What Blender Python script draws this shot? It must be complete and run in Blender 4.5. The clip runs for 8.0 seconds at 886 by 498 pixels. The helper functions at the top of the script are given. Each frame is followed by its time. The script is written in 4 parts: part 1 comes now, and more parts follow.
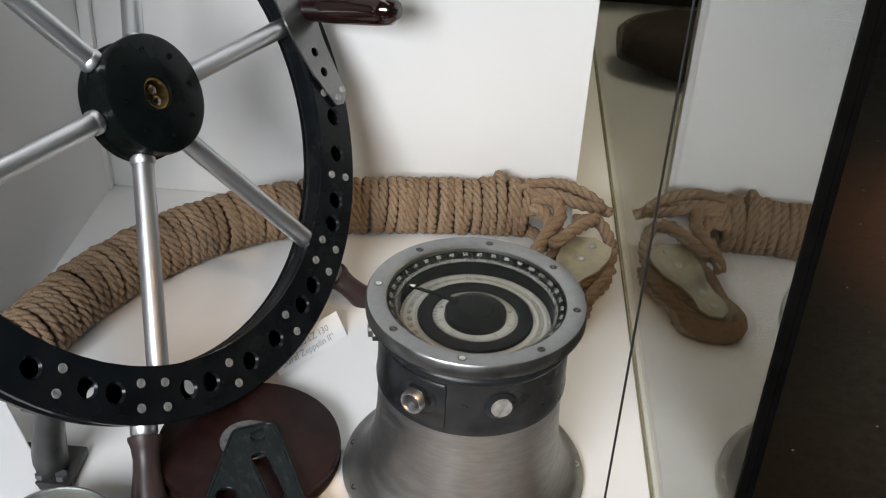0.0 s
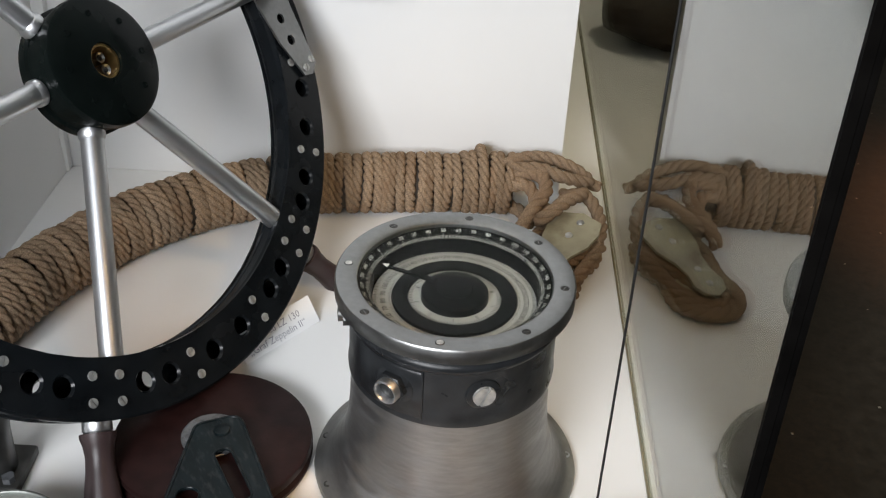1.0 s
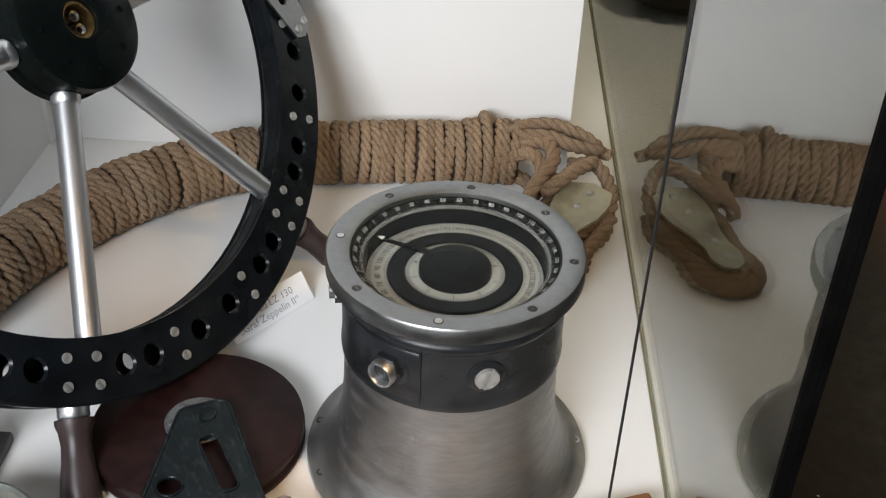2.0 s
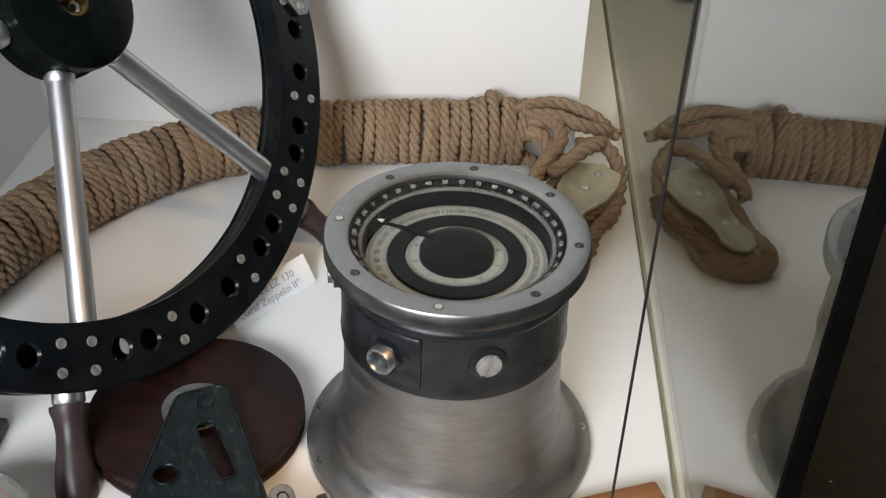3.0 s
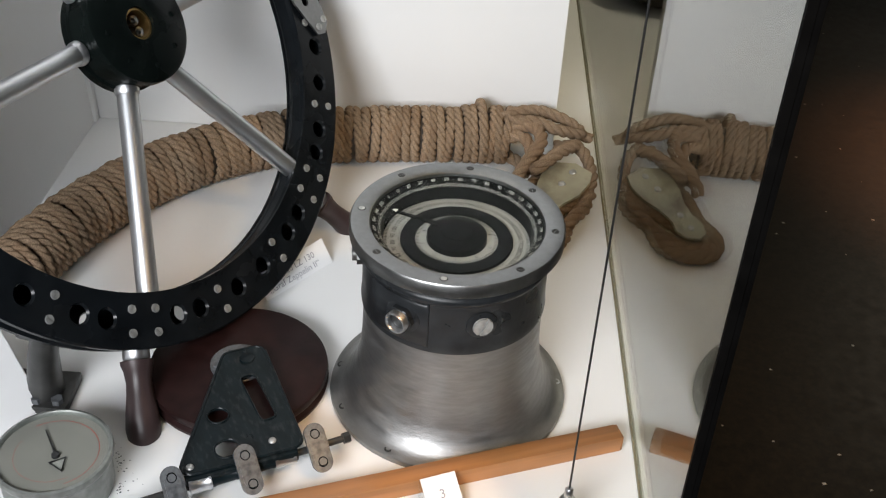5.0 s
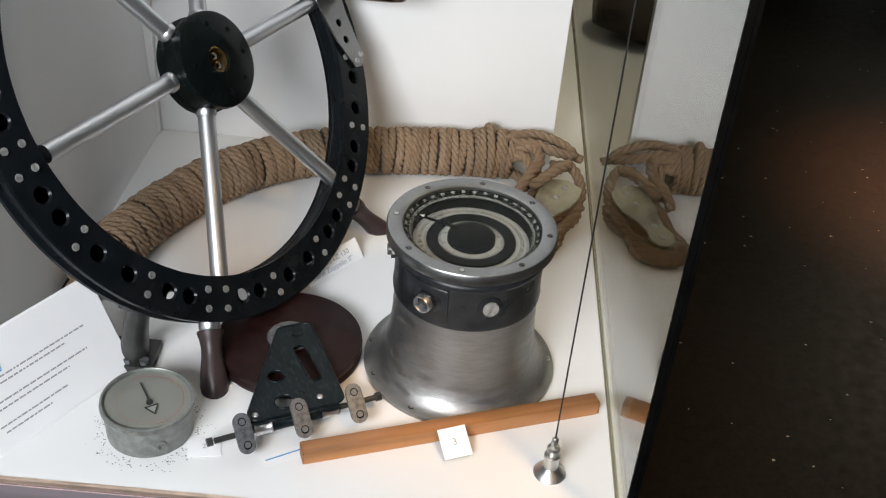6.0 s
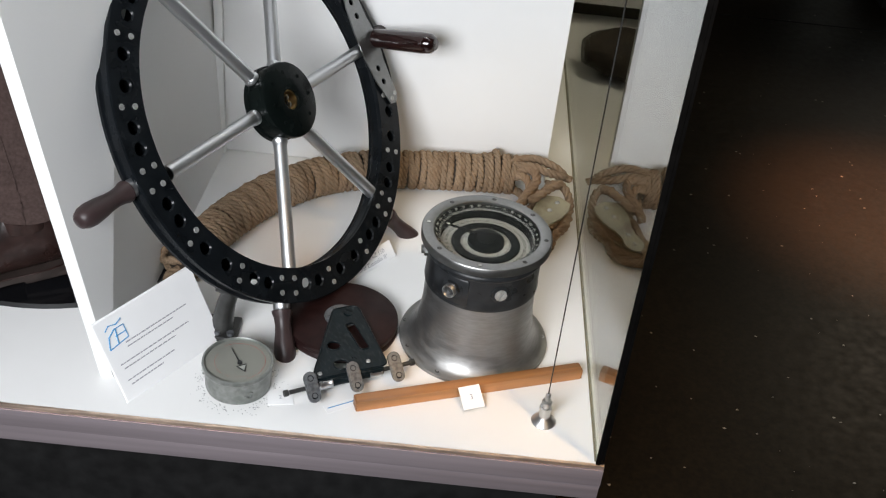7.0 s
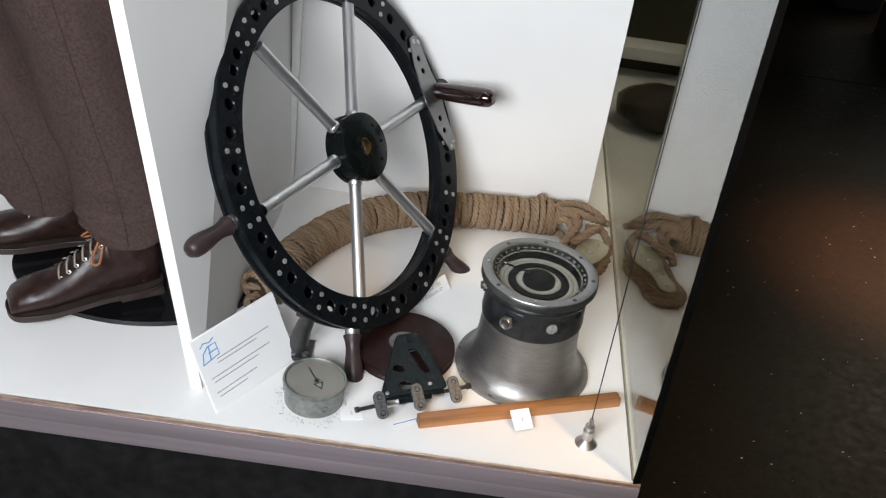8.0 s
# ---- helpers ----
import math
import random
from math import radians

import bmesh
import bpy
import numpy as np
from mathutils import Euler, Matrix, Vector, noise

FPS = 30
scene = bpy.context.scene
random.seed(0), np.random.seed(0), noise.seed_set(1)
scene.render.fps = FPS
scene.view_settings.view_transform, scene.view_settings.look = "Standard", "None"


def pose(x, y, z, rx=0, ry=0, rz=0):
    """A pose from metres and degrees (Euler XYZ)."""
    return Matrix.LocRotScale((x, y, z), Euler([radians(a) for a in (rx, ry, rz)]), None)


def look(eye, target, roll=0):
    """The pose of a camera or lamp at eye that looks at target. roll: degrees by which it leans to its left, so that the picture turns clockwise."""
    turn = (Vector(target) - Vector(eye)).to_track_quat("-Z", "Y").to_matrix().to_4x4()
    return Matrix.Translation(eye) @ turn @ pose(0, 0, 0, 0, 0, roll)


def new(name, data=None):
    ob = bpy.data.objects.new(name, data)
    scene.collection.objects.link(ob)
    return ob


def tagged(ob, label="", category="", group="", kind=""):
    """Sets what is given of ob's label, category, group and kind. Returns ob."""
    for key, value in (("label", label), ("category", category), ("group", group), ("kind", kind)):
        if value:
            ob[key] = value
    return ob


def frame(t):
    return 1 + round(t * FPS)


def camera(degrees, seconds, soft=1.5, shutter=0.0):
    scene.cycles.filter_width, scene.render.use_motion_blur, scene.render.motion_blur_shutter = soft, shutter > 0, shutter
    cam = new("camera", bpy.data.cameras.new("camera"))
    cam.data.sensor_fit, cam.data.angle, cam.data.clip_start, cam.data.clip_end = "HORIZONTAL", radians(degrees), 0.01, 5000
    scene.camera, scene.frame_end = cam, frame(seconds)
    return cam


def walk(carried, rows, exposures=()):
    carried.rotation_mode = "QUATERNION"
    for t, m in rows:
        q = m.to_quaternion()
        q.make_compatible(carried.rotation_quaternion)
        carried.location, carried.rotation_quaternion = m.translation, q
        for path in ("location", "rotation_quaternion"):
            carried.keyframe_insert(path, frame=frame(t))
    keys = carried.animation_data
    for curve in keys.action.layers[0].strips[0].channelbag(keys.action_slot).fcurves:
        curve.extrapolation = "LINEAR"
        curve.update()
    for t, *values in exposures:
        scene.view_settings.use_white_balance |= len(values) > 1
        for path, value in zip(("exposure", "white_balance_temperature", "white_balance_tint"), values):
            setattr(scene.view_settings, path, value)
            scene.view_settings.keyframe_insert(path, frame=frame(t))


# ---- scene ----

# camera: t, x, y, z, yaw (to the left), pitch (up), roll
cam = camera(43.0, 8.0, soft=1.2)
ROWS = [
    (0, -0.2527, -0.6676, 0.9364, 1.60, -33.08, 3.42),
    (0.5, -0.2456, -0.6277, 0.9054, 0.96, -33.31, 3.33),
    (1, -0.2421, -0.5910, 0.8740, 0.81, -33.72, 2.95),
    (1.5, -0.2403, -0.5523, 0.8426, 0.84, -34.28, 2.72),
    (3, -0.2253, -0.5007, 0.8124, 2.00, -36.02, 1.99),
    (3.5, -0.2346, -0.4955, 0.8068, 1.29, -36.28, 2.56),
    (4, -0.2407, -0.5119, 0.8166, 0.65, -36.60, 2.80),
    (4.5, -0.2394, -0.5909, 0.8690, 0.70, -36.49, 2.72),
    (6, -0.2745, -0.9586, 1.1180, 0.18, -35.99, 5.03),
    (6.5, -0.2969, -1.1230, 1.2208, -0.15, -35.66, 5.54),
    (7, -0.3351, -1.3495, 1.3793, -0.66, -35.56, 6.38),
    (7.5, -0.3838, -1.5294, 1.5069, -0.71, -35.27, 7.29),
    (8, -0.4485, -1.5378, 1.5196, -0.27, -34.25, 8.22),
]


def aim(x, y, z, yaw, pitch, roll):
    return Matrix.Translation((x, y, z)) @ pose(0, 0, 0, 0, 0, yaw) @ pose(0, 0, 0, 90 + pitch, 0, 0) @ pose(0, 0, 0, 0, 0, roll)


walk(cam, [(t, aim(x, y, z, yaw, pitch, roll)) for t, x, y, z, yaw, pitch, roll in ROWS])

# ---- world and light ----
world = bpy.data.worlds.new("room_air")
scene.world = world
world.use_nodes = True
world.node_tree.nodes["Background"].inputs[0].default_value = (0.9, 0.95, 1.0, 1)
world.node_tree.nodes["Background"].inputs[1].default_value = 0.035
scene.view_settings.exposure = -0.08


def lamp(name, kind, eye, target, power, color, size=0.1, size_y=None, spot=60):
    data = bpy.data.lights.new(name, kind)
    data.energy, data.color = power, color
    if kind == "AREA":
        data.shape, data.size, data.size_y = "RECTANGLE", size, size_y or size
    else:
        data.shadow_soft_size = size
    if kind == "SPOT":
        data.spot_size, data.spot_blend = radians(spot), 0.6
    ob = new(name, data)
    ob.matrix_world = look(eye, target)
    return tagged(ob, kind="structure")


lamp("hall_light", "AREA", (-1.10, -1.85, 1.42), (-0.45, 0.75, 0.32), 102, (0.93, 0.955, 1.0), 1.2, 0.8)
lamp("case_light", "AREA", (-0.50, 0.45, 1.70), (-0.45, 0.50, 0.0), 1.6, (0.93, 0.96, 1.0), 0.9, 0.10)
lamp("rear_case_light", "AREA", (-0.45, 1.25, 1.70), (-0.15, 1.15, 0.0), 9.0, (1.0, 0.90, 0.68), 0.9, 0.10)
lamp("warm_spot", "SPOT", (0.55, -0.55, 1.9), (-0.06, 0.50, 0.0), 104, (1.0, 0.62, 0.30), 0.08, spot=32)
# Unseen spot, added to stand in for an orange reflection on the floor.
lamp("floor_glow_spot", "SPOT", (1.7, 2.2, 2.2), (1.10, 1.66, -0.45), 1300, (1.0, 0.42, 0.20), 0.2, spot=19)
# Fill light with no known fixture, added to lift the far hall floor.
lamp("hall_floor_fill", "AREA", (3.2, 4.9, 2.75), (3.0, 4.6, 0.0), 40, (1.0, 0.84, 0.64), 1.2, 0.8)


# ---- materials ----
def mat(name, color, rough=0.5, metal=0.0, vary=0.12, scale=30.0, bump=0.0, bump_scale=200.0, other=None,
        patch=0.0, patch_scale=8.0, coat=0.0, rnd=0.0, stretch=(1, 1, 1), rough_vary=0.1, transmission=0.0, spec=0.5):
    m = bpy.data.materials.new(name)
    m.use_nodes = True
    nt = m.node_tree
    b = nt.nodes["Principled BSDF"]
    co = nt.nodes.new("ShaderNodeTexCoord")
    mp = nt.nodes.new("ShaderNodeMapping")
    mp.inputs["Scale"].default_value = stretch
    nt.links.new(co.outputs["Object"], mp.inputs[0])

    def noisy(s, detail=4.0):
        n = nt.nodes.new("ShaderNodeTexNoise")
        n.inputs["Scale"].default_value, n.inputs["Detail"].default_value = s, detail
        nt.links.new(mp.outputs[0], n.inputs["Vector"])
        return n

    def mix(fac, a, c, mode="MIX"):
        x = nt.nodes.new("ShaderNodeMix")
        x.data_type, x.blend_type = "RGBA", mode
        for sock, v in ((x.inputs["Factor"], fac), (x.inputs["A"], a), (x.inputs["B"], c)):
            if hasattr(v, "links"):
                nt.links.new(v, sock)
            else:
                sock.default_value = v
        return x.outputs["Result"]

    def ramp(v, lo, hi, a, c):
        r = nt.nodes.new("ShaderNodeMapRange")
        nt.links.new(v, r.inputs[0])
        for i, q in enumerate((lo, hi, a, c)):
            r.inputs[i + 1].default_value = q
        return r.outputs[0]

    fine = noisy(scale)
    col = (*color, 1)
    dark = (*[c * (1 - 2 * vary) for c in color], 1)
    light = (*[min(1, c * (1 + vary)) for c in color], 1)
    out = mix(ramp(fine.outputs[0], 0.3, 0.7, 0, 1), dark, light)
    if patch:
        big = noisy(patch_scale, 6.0)
        out = mix(ramp(big.outputs[0], 0.52, 0.72, 0, patch), out, (*(other or color), 1))
    if rnd:
        info = nt.nodes.new("ShaderNodeObjectInfo")
        out = mix(1.0, out, mix(info.outputs["Random"], (1 - rnd, 1 - rnd, 1 - rnd, 1), (1, 1, 1, 1)), "MULTIPLY")
    nt.links.new(out, b.inputs["Base Color"])
    b.inputs["Metallic"].default_value = metal
    nt.links.new(ramp(noisy(scale * 0.4).outputs[0], 0.3, 0.7, max(0.02, rough - rough_vary), min(1, rough + rough_vary)), b.inputs["Roughness"])
    b.inputs["Coat Weight"].default_value = coat
    b.inputs["Specular IOR Level"].default_value = spec
    b.inputs["Transmission Weight"].default_value = transmission
    if bump:
        bp = nt.nodes.new("ShaderNodeBump")
        bp.inputs["Strength"].default_value, bp.inputs["Distance"].default_value = bump, 0.002
        nt.links.new(noisy(bump_scale).outputs[0], bp.inputs["Height"])
        nt.links.new(bp.outputs[0], b.inputs["Normal"])
    return m


def glass_mat(name, color=(1, 1, 1), base=0.04, sheen=1.0):
    m = bpy.data.materials.new(name)
    m.use_nodes = True
    nt = m.node_tree
    nt.nodes.remove(nt.nodes["Principled BSDF"])
    lw, pw, ma, cl, gl, mx = (nt.nodes.new("ShaderNode" + k) for k in ("LayerWeight", "Math", "Math", "BsdfTransparent", "BsdfGlossy", "MixShader"))
    lw.inputs["Blend"].default_value = 0.5
    pw.operation, ma.operation = "POWER", "MULTIPLY_ADD"
    pw.inputs[1].default_value, ma.inputs[1].default_value, ma.inputs[2].default_value = 5.0, sheen * (1.0 - base), base
    cl.inputs["Color"].default_value = (*color, 1)
    gl.inputs["Roughness"].default_value = 0.0
    for a, b in ((lw.outputs["Facing"], pw.inputs[0]), (pw.outputs[0], ma.inputs[0]), (ma.outputs[0], mx.inputs[0]), (cl.outputs[0], mx.inputs[1]), (gl.outputs[0], mx.inputs[2]), (mx.outputs[0], nt.nodes["Material Output"].inputs[0])):
        nt.links.new(a, b)
    return m


WHITE = mat("white_laminate", (0.78, 0.78, 0.77), 0.38, vary=0.015, scale=6, patch=0.25, patch_scale=3, other=(0.72, 0.72, 0.70), bump=0.04, bump_scale=90)
PANEL = mat("white_panel", (0.80, 0.80, 0.79), 0.5, vary=0.015, scale=3, patch=0.2, patch_scale=2.2, other=(0.74, 0.74, 0.73), bump=0.015, bump_scale=60)
FASCIA = mat("brushed_steel", (0.34, 0.29, 0.31), 0.44, 0.55, vary=0.12, scale=40, stretch=(0.03, 1, 1), patch=0.25, patch_scale=3, other=(0.36, 0.31, 0.32))
# Peach tone is the shelf edge's warm highlight, put into the base colour.
EDGE = mat("edge_trim_warm_highlight", (0.95, 0.74, 0.60), 0.5, 1.0, vary=0.08, scale=30)
OLIVEDARK = mat("dark_olive_panel", (0.045, 0.043, 0.025), 0.6, vary=0.2, scale=4)
BLACKBOX = mat("plinth_black", (0.012, 0.012, 0.012), 0.7, vary=0.2, spec=0.1)
SEAL = mat("black_seal", (0.003, 0.003, 0.003), 0.6, vary=0.2, spec=0.02)
SILICONE = mat("clear_seal", (0.20, 0.175, 0.11), 0.35, vary=0.1)
FLOOR = mat("dark_floor", (0.0090, 0.0062, 0.0031), 0.42, vary=0.3, scale=90, patch=0.3, patch_scale=7, other=(0.012, 0.008, 0.004), bump=0.02, bump_scale=160, rough_vary=0.05, spec=0.15)
SPECK = mat("floor_speck", (0.34, 0.30, 0.25), 0.7)
ROOM = mat("hall_wall", (0.075, 0.062, 0.052), 0.8, vary=0.1, scale=2, spec=0.1)
BLACKPAINT = mat("black_enamel", (0.006, 0.0075, 0.009), 0.22, vary=0.2, scale=25, patch=0.4, patch_scale=20, other=(0.012, 0.013, 0.014), bump=0.05, bump_scale=80, spec=0.16)
HUBPAINT = mat("black_hub_enamel", (0.004, 0.006, 0.0055), 0.25, vary=0.2, scale=25, bump=0.05, bump_scale=80, spec=0.10)
ALU = mat("satin_aluminium", (0.62, 0.63, 0.64), 0.40, 1.0, vary=0.05, scale=80, stretch=(1, 1, 0.08), rough_vary=0.07)
CAST = mat("worn_cast_aluminium", (0.30, 0.297, 0.29), 0.42, 0.9, vary=0.06, scale=60, stretch=(1, 1, 5), patch=0.35, patch_scale=9, other=(0.23, 0.215, 0.205), bump=0.16, bump_scale=200, rough_vary=0.12)
STEEL = mat("machined_steel", (0.27, 0.272, 0.268), 0.36, 1.0, vary=0.04, scale=160, patch=0.18, patch_scale=70, other=(0.20, 0.195, 0.185), rough_vary=0.05, bump=0.03, bump_scale=420)
SCREW = mat("screw_steel", (0.62, 0.62, 0.60), 0.42, 0.7, vary=0.15, scale=120, rnd=0.25)
BRASS = mat("old_bronze", (0.55, 0.36, 0.14), 0.35, 1.0, vary=0.15, scale=60)
GREYPAINT = mat("dark_grey_lacquer", (0.017, 0.0185, 0.020), 0.33, vary=0.2, scale=50, patch=0.45, patch_scale=30, other=(0.032, 0.033, 0.034), bump=0.12, bump_scale=150, spec=0.3)
DIALBLACK = mat("dial_black", (0.0045, 0.005, 0.005), 0.35, vary=0.1, spec=0.07)
DIALWHITE = mat("dial_white", (0.38, 0.376, 0.355), 0.5, vary=0.05, patch=0.25, patch_scale=60, other=(0.40, 0.37, 0.32))
INKWHITE = mat("dial_ink_white", (0.72, 0.72, 0.68), 0.5, vary=0.02)
INKBLACK = mat("ink_black", (0.02, 0.02, 0.022), 0.6, vary=0.02)
INKGREY = mat("ink_grey", (0.30, 0.30, 0.33), 0.7, vary=0.05)
INKBLUE = mat("ink_blue", (0.09, 0.30, 0.55), 0.6, vary=0.05)
INKRED = mat("ink_red", (0.45, 0.09, 0.06), 0.6, vary=0.1)
WOODGRIP = mat("dark_wood_grip", (0.040, 0.026, 0.026), 0.42, vary=0.25, scale=40, stretch=(1, 1, 0.25), patch=0.5, patch_scale=22, other=(0.12, 0.10, 0.105), bump=0.1, bump_scale=120, spec=0.3)
# Black handle; the red of its reflection is mixed into the base colour.
REDBLACK = mat("black_bakelite_red_reflection", (0.016, 0.0055, 0.005), 0.16, vary=0.3, scale=30, coat=0.5)
PULLEY = mat("red_brown_bakelite", (0.0155, 0.0065, 0.0062), 0.45, vary=0.18, scale=60, patch=0.3, patch_scale=16, other=(0.024, 0.0105, 0.0095), bump=0.06, bump_scale=180, spec=0.16)
TEAL = mat("worn_teal_paint", (0.005, 0.0095, 0.0115), 0.34, vary=0.25, scale=60, patch=0.4, patch_scale=190, other=(0.05, 0.054, 0.054), bump=0.12, bump_scale=200, spec=0.16, stretch=(1, 0.35, 1))
LUG = mat("worn_grey_zinc", (0.135, 0.142, 0.15), 0.42, 0.35, vary=0.3, scale=120, patch=0.7, patch_scale=120, other=(0.035, 0.037, 0.04), bump=0.2, bump_scale=160)
GAUGE = mat("grey_green_paint", (0.24, 0.25, 0.235), 0.40, 0.5, vary=0.14, scale=90, patch=0.7, patch_scale=50, other=(0.13, 0.145, 0.13), bump=0.12, bump_scale=160)
GAUGEDIAL = mat("faded_dial", (0.25, 0.24, 0.22), 0.5, vary=0.06, scale=20, patch=0.4, patch_scale=20, other=(0.25, 0.23, 0.21))
ROPE = mat("manila_rope", (0.33, 0.235, 0.155), 0.9, vary=0.28, scale=700, patch=0.55, patch_scale=11, other=(0.19, 0.105, 0.056), bump=0.5, bump_scale=900, rnd=0.24, spec=0.12)
OLIVE = mat("olive_painted_plate", (0.36, 0.335, 0.23), 0.45, vary=0.08, scale=40, patch=0.75, patch_scale=24, other=(0.10, 0.075, 0.05), bump=0.1, bump_scale=120)
LATH = mat("orange_pine", (0.36, 0.155, 0.052), 0.38, vary=0.25, scale=50, stretch=(0.06, 1, 1), patch=0.3, patch_scale=7, other=(0.27, 0.10, 0.03), coat=0.15)
ENDGRAIN = mat("pine_end_grain", (0.27, 0.115, 0.04), 0.6, vary=0.3, scale=260)
PAPER = mat("white_card", (0.80, 0.80, 0.80), 0.6, vary=0.01, scale=20)
ACRYLIC = glass_mat("clear_acrylic", (0.97, 0.98, 0.98))
GLASS = glass_mat("case_glass", (0.93, 0.97, 0.93), 0.16)
DIALGLASS = glass_mat("dial_glass", (0.96, 0.97, 0.96), 0.004, 0.35)
CABLE = mat("black_cable", (0.012, 0.012, 0.012), 0.5)
NICKEL = mat("satin_nickel", (0.55, 0.55, 0.54), 0.33, 1.0, vary=0.06)
LEATHER = mat("brown_leather", (0.024, 0.012, 0.010), 0.36, vary=0.2, scale=50, patch=0.4, patch_scale=14, other=(0.042, 0.025, 0.02), bump=0.2, bump_scale=180, spec=0.3)
SOLE = mat("dark_sole", (0.028, 0.019, 0.016), 0.55, vary=0.2)
CLOTH = mat("brown_wool_cloth", (0.056, 0.038, 0.034), 0.95, vary=0.15, scale=160, patch=0.35, patch_scale=7, other=(0.078, 0.052, 0.046), bump=0.35, bump_scale=600, spec=0.1)
LACE = mat("orange_lace", (0.34, 0.12, 0.045), 0.8, vary=0.2)
LACEGREY = mat("grey_lace", (0.28, 0.24, 0.19), 0.8, vary=0.2)
BASE = mat("gloss_black_base", (0.006, 0.006, 0.007), 0.12, vary=0.1)
HIDE = mat("dark_brown_hide_and_core", (0.035, 0.024, 0.015), 0.7, vary=0.3, scale=30, bump=0.5, bump_scale=60)
DARKMETAL = mat("dark_bracket", (0.05, 0.05, 0.048), 0.4, 0.5, vary=0.2, scale=40)


# ---- mesh helpers ----
class Geo:
    def __init__(self):
        self.v, self.f = [], []

    def add(self, verts, faces):
        n = len(self.v)
        self.v += [tuple(p) for p in verts]
        self.f += [tuple(i + n for i in q) for q in faces]
        return self

    def box(self, x0, x1, y0, y1, z0, z1, bevel=0.0):
        b = min(bevel, (x1 - x0) / 2.2, (y1 - y0) / 2.2, (z1 - z0) / 2.2)
        if b <= 0:
            v = [(x, y, z) for z in (z0, z1) for y in (y0, y1) for x in (x0, x1)]
            return self.add(v, [(0, 2, 3, 1), (4, 5, 7, 6), (0, 1, 5, 4), (2, 6, 7, 3), (0, 4, 6, 2), (1, 3, 7, 5)])
        bm = bmesh.new()
        bmesh.ops.create_cube(bm, size=1)
        for p in bm.verts:
            p.co = Vector(((x0 + x1) / 2 + p.co.x * (x1 - x0), (y0 + y1) / 2 + p.co.y * (y1 - y0), (z0 + z1) / 2 + p.co.z * (z1 - z0)))
        bmesh.ops.bevel(bm, geom=bm.edges[:] + bm.verts[:], offset=b, segments=2, affect="EDGES", profile=0.6)
        bm.verts.index_update()
        self.add([p.co[:] for p in bm.verts], [[p.index for p in q.verts] for q in bm.faces])
        bm.free()
        return self

    def lathe(self, profile, segs=48, start=0.0, turn=2 * math.pi, wobble=None):
        n, closed = len(profile), abs(turn - 2 * math.pi) < 1e-6
        m = segs if closed else segs + 1
        v = []
        for k in range(m):
            a = start + turn * k / segs
            for r, z in profile:
                q = r * (wobble(a, z) if wobble else 1)
                v.append((q * math.cos(a), q * math.sin(a), z))
        f = []
        for k in range(segs):
            k2 = (k + 1) % m
            for i in range(n - 1):
                f.append((k * n + i, k2 * n + i, k2 * n + i + 1, k * n + i + 1))
        return self.add(v, f)

    def tube(self, path, radius, segs=8, lobes=0, twist=0.0, depth=0.0, closed=False, caps=True):
        pts = [Vector(p) for p in path]
        n = len(pts)
        rad = radius if callable(radius) else (lambda t: radius)
        up, v, s = None, [], 0.0
        for i, p in enumerate(pts):
            a = pts[(i - 1) % n] if (closed or i) else p
            c = pts[(i + 1) % n] if (closed or i < n - 1) else p
            t = (c - a).normalized()
            if up is None:
                up = t.orthogonal().normalized()
            up = (up - t * up.dot(t)).normalized()
            side = t.cross(up)
            if i:
                s += (p - pts[i - 1]).length
            for k in range(segs):
                w = 2 * math.pi * k / segs
                q = (lobes * w - twist * s) / 2
                r = rad(i / max(1, n - 1)) * (0.80 - depth * abs(math.cos(q)) ** 0.5 if lobes else 1)
                v.append(p + up * r * math.cos(w) + side * r * math.sin(w))
        f = []
        for i in range(n if closed else n - 1):
            j = (i + 1) % n
            for k in range(segs):
                k2 = (k + 1) % segs
                f.append((i * segs + k, i * segs + k2, j * segs + k2, j * segs + k))
        if caps and not closed:
            f.append(tuple(range(segs - 1, -1, -1)))
            f.append(tuple((n - 1) * segs + k for k in range(segs)))
        return self.add(v, f)

    def laid(self, path, r, pitch=0.055, segs=9):
        """Three strands laid round each other along a path."""
        pts = [Vector(p) for p in path]
        up, s, lines = None, 0.0, ([], [], [])
        for i, p in enumerate(pts):
            t = (pts[min(i + 1, len(pts) - 1)] - pts[max(i - 1, 0)]).normalized()
            up = up or t.orthogonal().normalized()
            up = (up - t * up.dot(t)).normalized()
            side = t.cross(up)
            if i:
                s += (p - pts[i - 1]).length
            for j in range(3):
                w = 2 * math.pi * (j / 3 + s / pitch)
                lines[j].append(p + (up * math.cos(w) + side * math.sin(w)) * r * 0.45)
        for q in lines:
            self.tube(q, r * 0.56, segs)
        return self

    def prism(self, outline, z0, z1, holes=()):
        bm = bmesh.new()
        loops = [list(outline)] + [list(h) for h in holes]
        edges = []
        for lp in loops:
            vs = [bm.verts.new((x, y, z1)) for x, y in lp]
            edges += [bm.edges.new((vs[i], vs[(i + 1) % len(vs)])) for i in range(len(vs))]
        bmesh.ops.triangle_fill(bm, use_beauty=True, use_dissolve=False, edges=edges, normal=(0, 0, 1))
        ext = bmesh.ops.extrude_face_region(bm, geom=bm.faces[:])
        for p in ext["geom"]:
            if isinstance(p, bmesh.types.BMVert):
                p.co.z = z0
        bmesh.ops.recalc_face_normals(bm, faces=bm.faces[:])
        bm.verts.index_update()
        self.add([p.co[:] for p in bm.verts], [[p.index for p in q.verts] for q in bm.faces])
        bm.free()
        return self

    def moved(self, m, other):
        return self.add([m @ Vector(p) for p in other.v], other.f)

